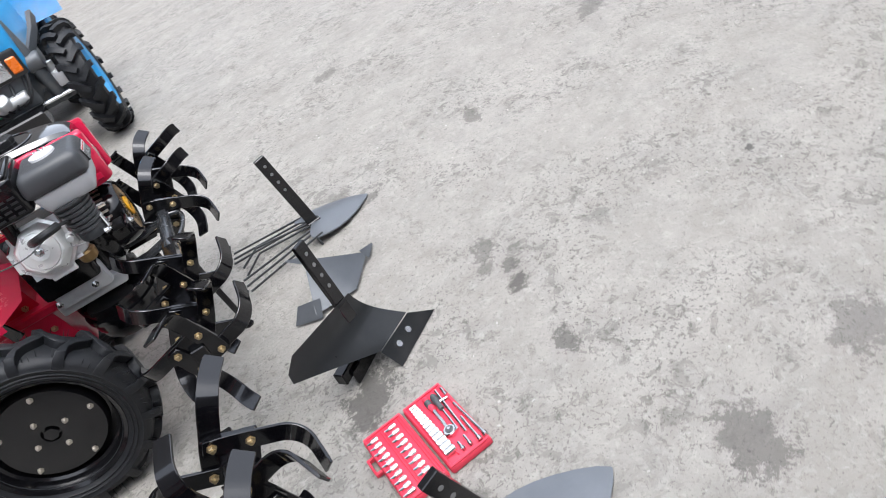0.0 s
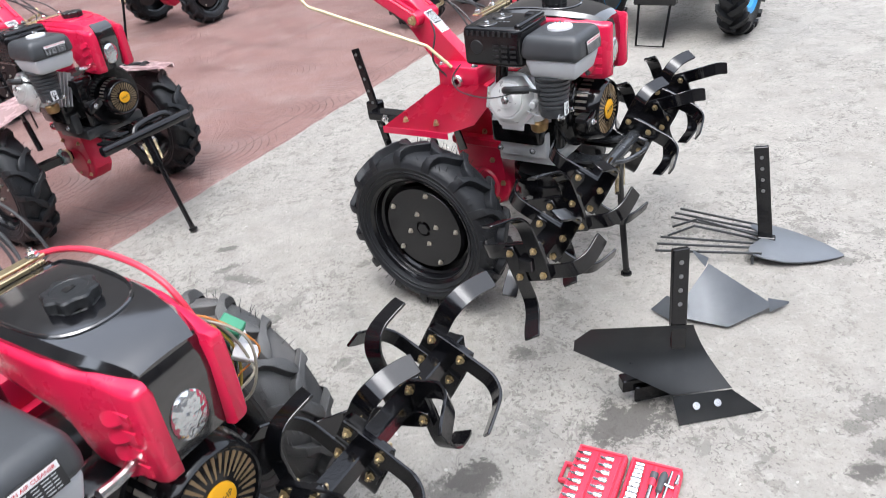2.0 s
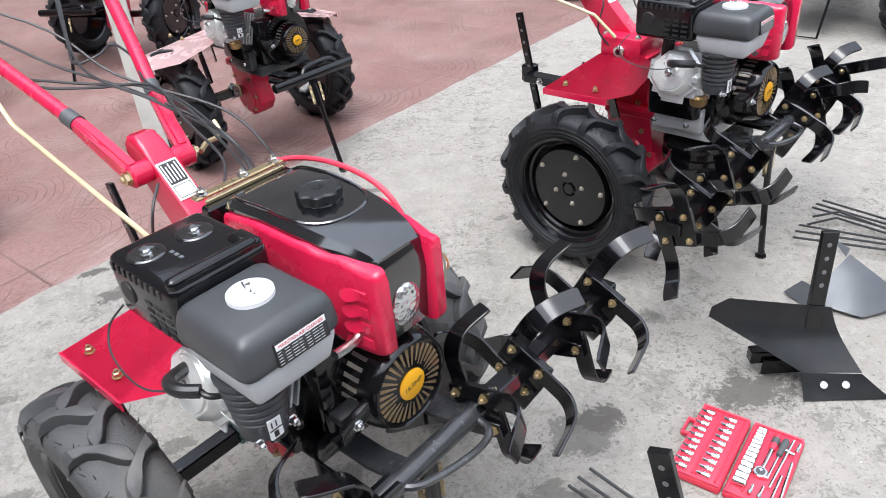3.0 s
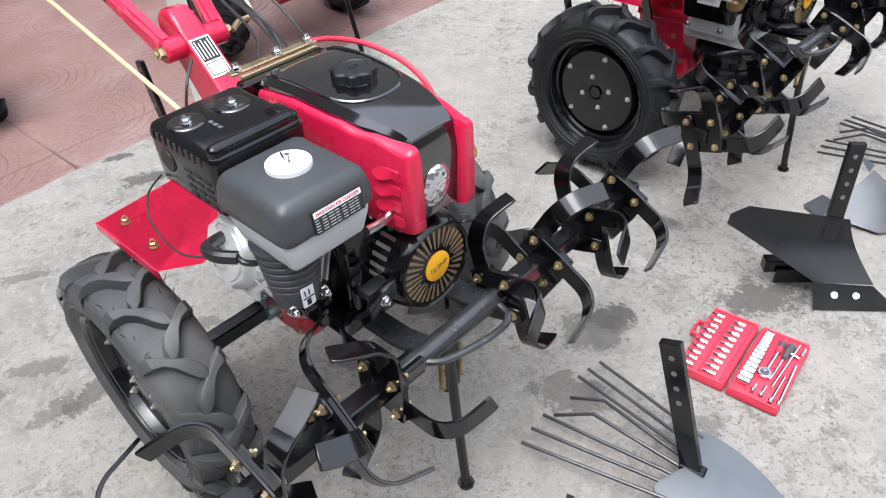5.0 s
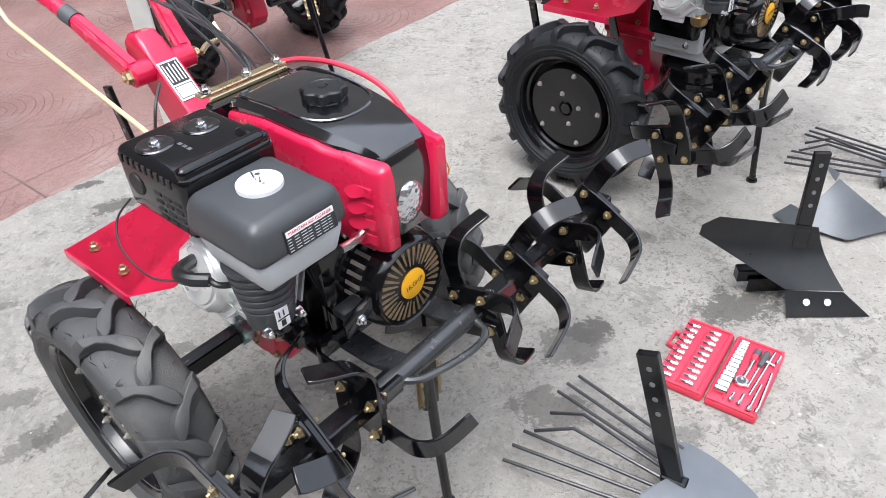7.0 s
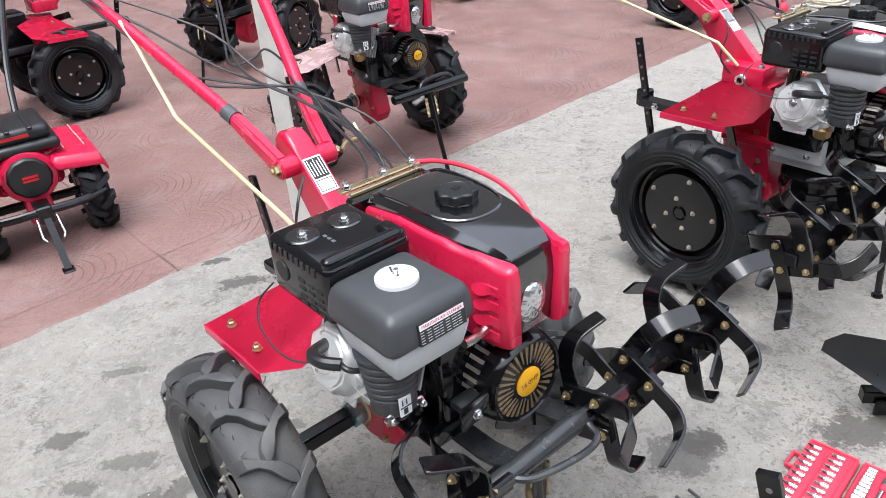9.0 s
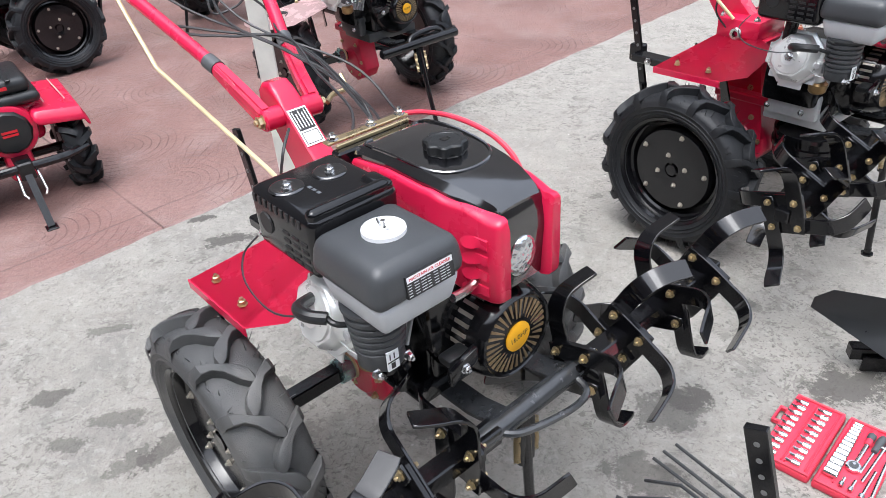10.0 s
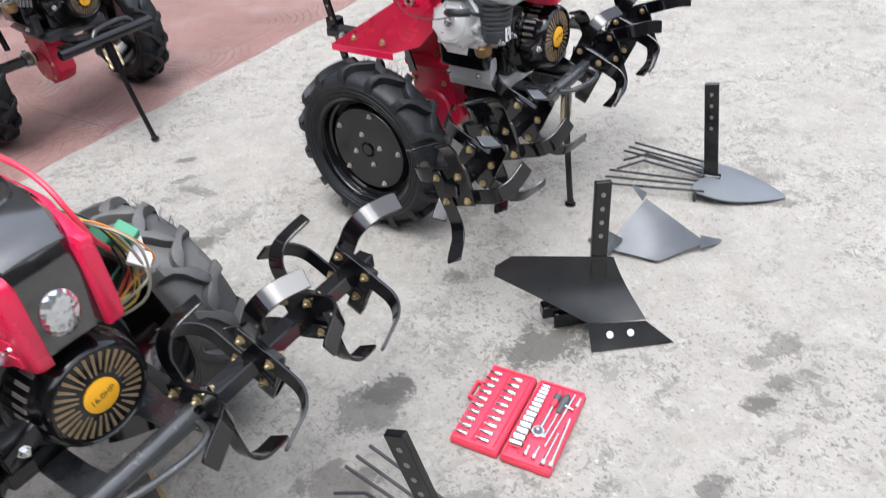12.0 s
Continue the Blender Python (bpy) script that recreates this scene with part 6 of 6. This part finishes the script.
# ---- blue compact tractor ----
def compact_tractor(m):
    t = thing("compact_tractor", m, "light blue compact tractor with narrow lugged front tyres", "tractor")

    def ag_wheel(x, y, r, w, out, name):
        bm = B()
        c = Matrix.Translation((x, y, r)) @ Matrix.Rotation(radians(-90), 4, "X")
        pr = [(r * 0.66, w * 0.40), (r * 0.74, w * 0.48), (r * 0.86, w * 0.5), (r * 0.92, w * 0.42), (r * 0.935, w * 0.2)]
        pr = pr + [(a, -b_) for a, b_ in pr[::-1]]
        lathe(bm, pr, c, 48)
        wh = part(name, bm, RUBBER, t, "narrow black tyre with chevron lugs")
        for sd in (-1, 1):
            for k in range(18):
                a = 2 * math.pi * (k + 0.5 * (sd > 0)) / 18
                pts = [Vector((x + rr * math.cos(a + da), y + sd * w * f, r + rr * math.sin(a + da))) for f, rr, da in ((-0.02, r * 0.965, 0), (0.18, r * 0.97, 0.08), (0.38, r * 0.95, 0.17), (0.5, r * 0.90, 0.21), (0.51, r * 0.84, 0.22))]
                bm = B()
                bar(bm, pts, [(-math.sin(a + 0.1), 0, math.cos(a + 0.1))] * 5, 0.034, 0.04)
                part("lug", bm, RUBBER, wh)
        bm = B()
        lathe(bm, [(0, out * w * 0.1), (r * 0.25, out * w * 0.1), (r * 0.5, out * w * 0.0), (r * 0.58, out * w * 0.35), (r * 0.67, out * w * 0.44), (r * 0.67, -out * w * 0.44), (r * 0.5, -out * w * 0.1), (0, 0)], c, 40)
        part("rim", bm, LIGHT_BLUE, wh, "light blue steel rim")
        # added disc that keeps the rim's inner side dark
        bm = B()
        lathe(bm, [(0, -out * w * 0.46), (r * 0.60, -out * w * 0.46), (r * 0.655, -out * w * 0.40), (r * 0.655, -out * w * 0.30), (0, -out * w * 0.30)], c, 32)
        part("brake_drum", bm, IRON, wh, "dark inner brake drum")
    for s in (-1, 1):
        ag_wheel(0.0, s * 0.44, 0.36, 0.15, s, "front_wheel")
        ag_wheel(-1.15, s * 0.22, 0.42, 0.20, s, "rear_wheel")
    bm = B()
    box(bm, -0.05, 0.05, -0.40, 0.40, 0.31, 0.41, 0.01, 1)
    cyl(bm, (0, -0.42, 0.30), (0, -0.30, 0.42), 0.05, seg=12)
    cyl(bm, (0, 0.42, 0.30), (0, 0.30, 0.42), 0.05, seg=12)
    ax = part("front_axle", bm, IRON, t, "grey cast front axle")
    bm = B()
    tube(bm, [(0.10, -0.36, 0.36), (0.14, 0.0, 0.37), (0.10, 0.36, 0.36)], 0.014, 8)
    part("steering_rod", bm, CHROME, ax)
    bm = B()
    box(bm, -1.3, 0.18, -0.17, 0.17, 0.38, 0.66, 0.03, 2)
    cyl(bm, (-0.15, 0.17, 0.52), (-0.15, 0.25, 0.52), 0.11, 0.09, 20, 0.01)
    cyl(bm, (-0.35, 0.17, 0.56), (-0.35, 0.24, 0.56), 0.08, 0.07, 20, 0.01)
    part("engine", bm, IRON, t, "grey cast engine and gearbox")
    bm = B()
    cyl(bm, (0.20, -0.16, 0.46), (0.20, 0.12, 0.47), 0.035, seg=14, bevel=0.005)
    cyl(bm, (0.21, -0.02, 0.47), (0.25, -0.02, 0.52), 0.045, seg=14, bevel=0.005)
    part("starter_motor", bm, ALU, t, "bare metal starter motor")
    for pts, mt in (([(0.2, -0.2, 0.62), (0.24, -0.1, 0.56), (0.22, 0.0, 0.53)], MULTI[2]), ([(0.18, -0.22, 0.52), (0.23, -0.2, 0.44), (0.2, -0.08, 0.43)], MULTI[1]), ([(0.2, 0.2, 0.62), (0.23, 0.16, 0.5), (0.2, 0.1, 0.42)], CABLE)):
        bm = B()
        tube(bm, pts, 0.010, 6, 5)
        part("hose", bm, mt, t)
    bm = B()
    box(bm, 0.16, 0.34, -0.15, 0.15, 0.28, 0.38, 0.01, 1)
    box(bm, 0.30, 0.36, -0.13, 0.13, 0.24, 0.30, 0.008, 1)
    part("front_weight", bm, BLACK, t, "black front weight block")
    bm = B()
    box(bm, -0.75, 0.20, -0.23, 0.23, 0.56, 0.92, 0.05, 3)
    hd = part("bonnet", bm, LIGHT_BLUE, t, "light blue bonnet")
    bm = B()
    box(bm, 0.19, 0.225, -0.21, 0.21, 0.575, 0.735, 0.012, 2)
    gp = part("lamp_panel", bm, PLASTIC, hd, "black lamp panel")
    bm = B()
    box(bm, 0.22, 0.24, -0.12, 0.12, 0.595, 0.705, 0.01, 2)
    part("headlight", bm, LENS, gp, "wide clear headlight")
    for s in (-1, 1):
        bm = B()
        a_, b_ = sorted((s * 0.135, s * 0.195))
        box(bm, 0.22, 0.236, a_, b_, 0.60, 0.695, 0.008, 1)
        part("indicator", bm, ORANGE, gp, "orange indicator lens")
    for s in (-1, 1):
        bm = B()
        rows_ = [[Vector((-1.15 + 0.50 * math.cos(radians(a)), s * y, 0.42 + 0.50 * math.sin(radians(a)))) for y in (0.20, 0.34, 0.48)] for a in range(30, 151, 20)]
        sheet(bm, rows_, 0.01)
        part("mudguard", bm, LIGHT_BLUE, t, "light blue rear mudguard")
    bm = B()
    box(bm, -1.45, -1.10, -0.2, 0.2, 0.72, 0.80, 0.03, 2)
    box(bm, -1.55, -1.45, -0.2, 0.2, 0.76, 1.1, 0.03, 2)
    part("seat", bm, PLASTIC, t, "black seat")
    bm = B()
    tube(bm, [(-0.75, 0, 0.95), (-0.98, 0, 1.10)], 0.02, 8)
    tube(bm, [(-0.98 + 0.10 * math.sin(a) * 0.5, 0.18 * math.cos(a), 1.10 + 0.12 * math.sin(a)) for a in [k * math.pi / 8 for k in range(17)]], 0.014, 8)
    part("steering_wheel", bm, PLASTIC, t)
    # steering arm, hoses and lower clutter behind the lamp panel
    bm = B()
    tube(bm, [(0.10, 0.20, 0.86), (0.12, 0.235, 0.62), (0.10, 0.25, 0.42), (0.06, 0.26, 0.34)], 0.040, 12, 4)
    cyl(bm, (0.13, 0.20, 0.60), (0.13, 0.30, 0.60), 0.055, seg=16, bevel=0.008)
    bar(bm, [(0.12, 0.24, 0.62), (0.02, 0.34, 0.74), (-0.15, 0.36, 0.80)], [(0, 0, 1)] * 3, 0.05, 0.03)
    part("steering_arm", bm, IRON, t, "grey cast steering arm")
    bm = B()
    box(bm, 0.02, 0.12, 0.27, 0.37, 0.40, 0.50, 0.02, 2)
    cyl(bm, (0.07, 0.30, 0.50), (0.07, 0.30, 0.56), 0.025, seg=10, bevel=0.004)
    part("valve_block", bm, ALU, t, "bare metal valve block")
    for k in range(5):
        bm = B()
        tube(bm, [(0.10 + 0.02 * k, -0.20 + 0.09 * k, 0.58), (0.22, -0.16 + 0.07 * k, 0.50 - 0.01 * k), (0.20, -0.10 + 0.04 * k, 0.42), (0.05, -0.05 + 0.03 * k, 0.38)], 0.009, 6, 5)
        part("hose", bm, CABLE, t)
    # wire stand in front
    bm = B()
    tube(bm, [(0.33, -0.10, 0.30), (0.43, -0.085, 0.012), (0.43, 0.085, 0.012), (0.33, 0.10, 0.30)], 0.008, 8)
    part("prop_stand", bm, BLACK, t, "bent bar prop stand")
    return t


compact_tractor(pose(2.47, 4.89, 0, 0, 0, -131))

# ---- odds and ends behind ----
crate = thing("steel_crate", pose(-3.1, 12.6, 0, 0, 0, 15), "pale grey steel transport crate behind the tractors", "crate")
for x in (-0.9, 0.9):
    for y in (-0.5, 0.5):
        bm = B()
        box(bm, x - 0.03, x + 0.03, y - 0.03, y + 0.03, 0.0, 1.1, 0.004, 1)
        part("post", bm, GREY_PLASTIC, crate)
for z in (0.12, 0.42, 0.72, 1.07):
    for y in (-0.5, 0.5):
        bm = B()
        box(bm, -0.87, 0.87, y - 0.02, y + 0.02, z - 0.03, z + 0.03, 0.004, 1)
        part("rail", bm, GREY_PLASTIC, crate)
    for x in (-0.9, 0.9):
        bm = B()
        box(bm, x - 0.02, x + 0.02, -0.47, 0.47, z - 0.03, z + 0.03, 0.004, 1)
        part("rail", bm, GREY_PLASTIC, crate)
bm = B()
box(bm, -0.8, 0.8, -0.4, 0.4, 0.15, 0.8, 0.06, 3)
part("load", bm, IRON, crate, "dark packed machine parts")

bm = B()
c = Matrix.Translation((2.25, 7.55, 0.29)) @ Matrix.Rotation(radians(-70), 4, "Z") @ Matrix.Rotation(radians(82), 4, "Y")
lathe(bm, [(0.17, 0.07), (0.21, 0.085), (0.26, 0.08), (0.285, 0.05), (0.29, 0.0), (0.285, -0.05), (0.26, -0.08), (0.17, -0.07)], c, 40)
tyre_ = part("spare_wheel", bm, RUBBER, None)
tagged(tyre_, "upright spare wheel with a white disc", "wheel")
for r, h0, h1, mt, nm in ((0.185, -0.03, 0.06, WHITE, "disc"), (0.035, 0.06, 0.085, RED_RIM, "hub")):
    bm = B()
    lathe(bm, [(0, h0), (r, h0), (r, h1 - 0.01), (r * 0.85, h1), (0, h1)], c, 32)
    part(nm, bm, mt, tyre_)
bm = B()
tube(bm, [(1.65, 6.9, 0.50), (1.95, 6.75, 0.36), (2.2, 6.62, 0.20), (2.27, 6.6, 0.03)], 0.022, 8)
ob = part("tow_bar", bm, PLANK, None)
tagged(ob, "pale painted bar leaning on the bundle", "bar")
rnd = random.Random(3)
wrap = thing("wrapped_bundle", pose(2.42, 6.75, 0), "tall bundle wrapped in clear crumpled film", "bundle")
for k, (dx, dy, r, h) in enumerate(((0, 0, 0.17, 0.62), (0.17, 0.2, 0.14, 0.5))):
    bm = B()
    m = Matrix.Translation((dx, dy, 0))
    lathe(bm, [(0, 0), (r, 0.0), (r * 1.05, h * 0.2), (r * 0.92, h * 0.5), (r, h * 0.8), (r * 0.6, h), (0, h)], m, 28)
    for v in bm.verts:
        if v.co.z > 0.001:
            q = noise.noise(v.co * 9) * 0.035
            v.co.x += q
            v.co.y -= q * 0.6
    part("wrapping", bm, FOIL, wrap)
ROPE = material("pale_rope", (0.55, 0.50, 0.40), 0.8, bump=0.8, bump_scale=90)
for k, (x, y, r, z) in enumerate(((2.20, 6.55, 0.16, 0.012), (2.22, 6.53, 0.13, 0.034), (2.19, 6.56, 0.15, 0.056), (2.02, 6.15, 0.085, 0.008))):
    bm = B()
    tube(bm, [(x + r * (1 + 0.1 * math.sin(3 * a)) * math.cos(a), y + r * math.sin(a), z + 0.004 * math.sin(5 * a)) for a in [q * 2 * math.pi / 28 for q in range(28)]], 0.0105 if k < 3 else 0.007, 6)
    ob = part("rope_coil", bm, ROPE, None)
    tagged(ob, "loose coil of pale rope on the paving", "rope", "rope coils")
bm = B()
m, _ = along((1.775, 6.25, 0), (1.775, 6.25, 1))
lathe(bm, [(0, 0), (0.045, 0), (0.05, 0.01), (0.05, 0.06), (0.035, 0.085), (0.012, 0.10), (0.010, 0.13), (0, 0.132)], m, 20)
tagged(part("oil_can", bm, RED_PLASTIC, None), "small red plastic oil can on paving", "can")


# ---- small stones and crumbs on the yard ----
rnd = random.Random(21)
bm = B()
for k in range(260):
    x, y = rnd.uniform(-1.4, 3.6), rnd.uniform(0.2, 4.5)
    if (Vector((x, y)) - EDGE_A).dot(EDGE_N) > -0.02:
        continue
    r = rnd.choice((0.0025, 0.003, 0.004, 0.006))
    m = Matrix.Translation((x, y, r * 0.4)) @ Matrix.Rotation(rnd.uniform(0, 3), 4, "Z") @ Matrix.Diagonal((rnd.uniform(0.8, 1.7), 1.0, rnd.uniform(0.5, 0.9), 1))
    lathe(bm, [(0, -r), (r * 0.8, -r * 0.5), (r, 0), (r * 0.7, r * 0.7), (0, r)], m, 6)
STONE = material("grey_stone_crumbs", (0.42, 0.40, 0.37), 0.8, vary=0.5, scale=40)
tagged(part("stone_crumbs", bm, STONE, None), "scattered small stones and crumbs on concrete", "stones", kind="stuff")
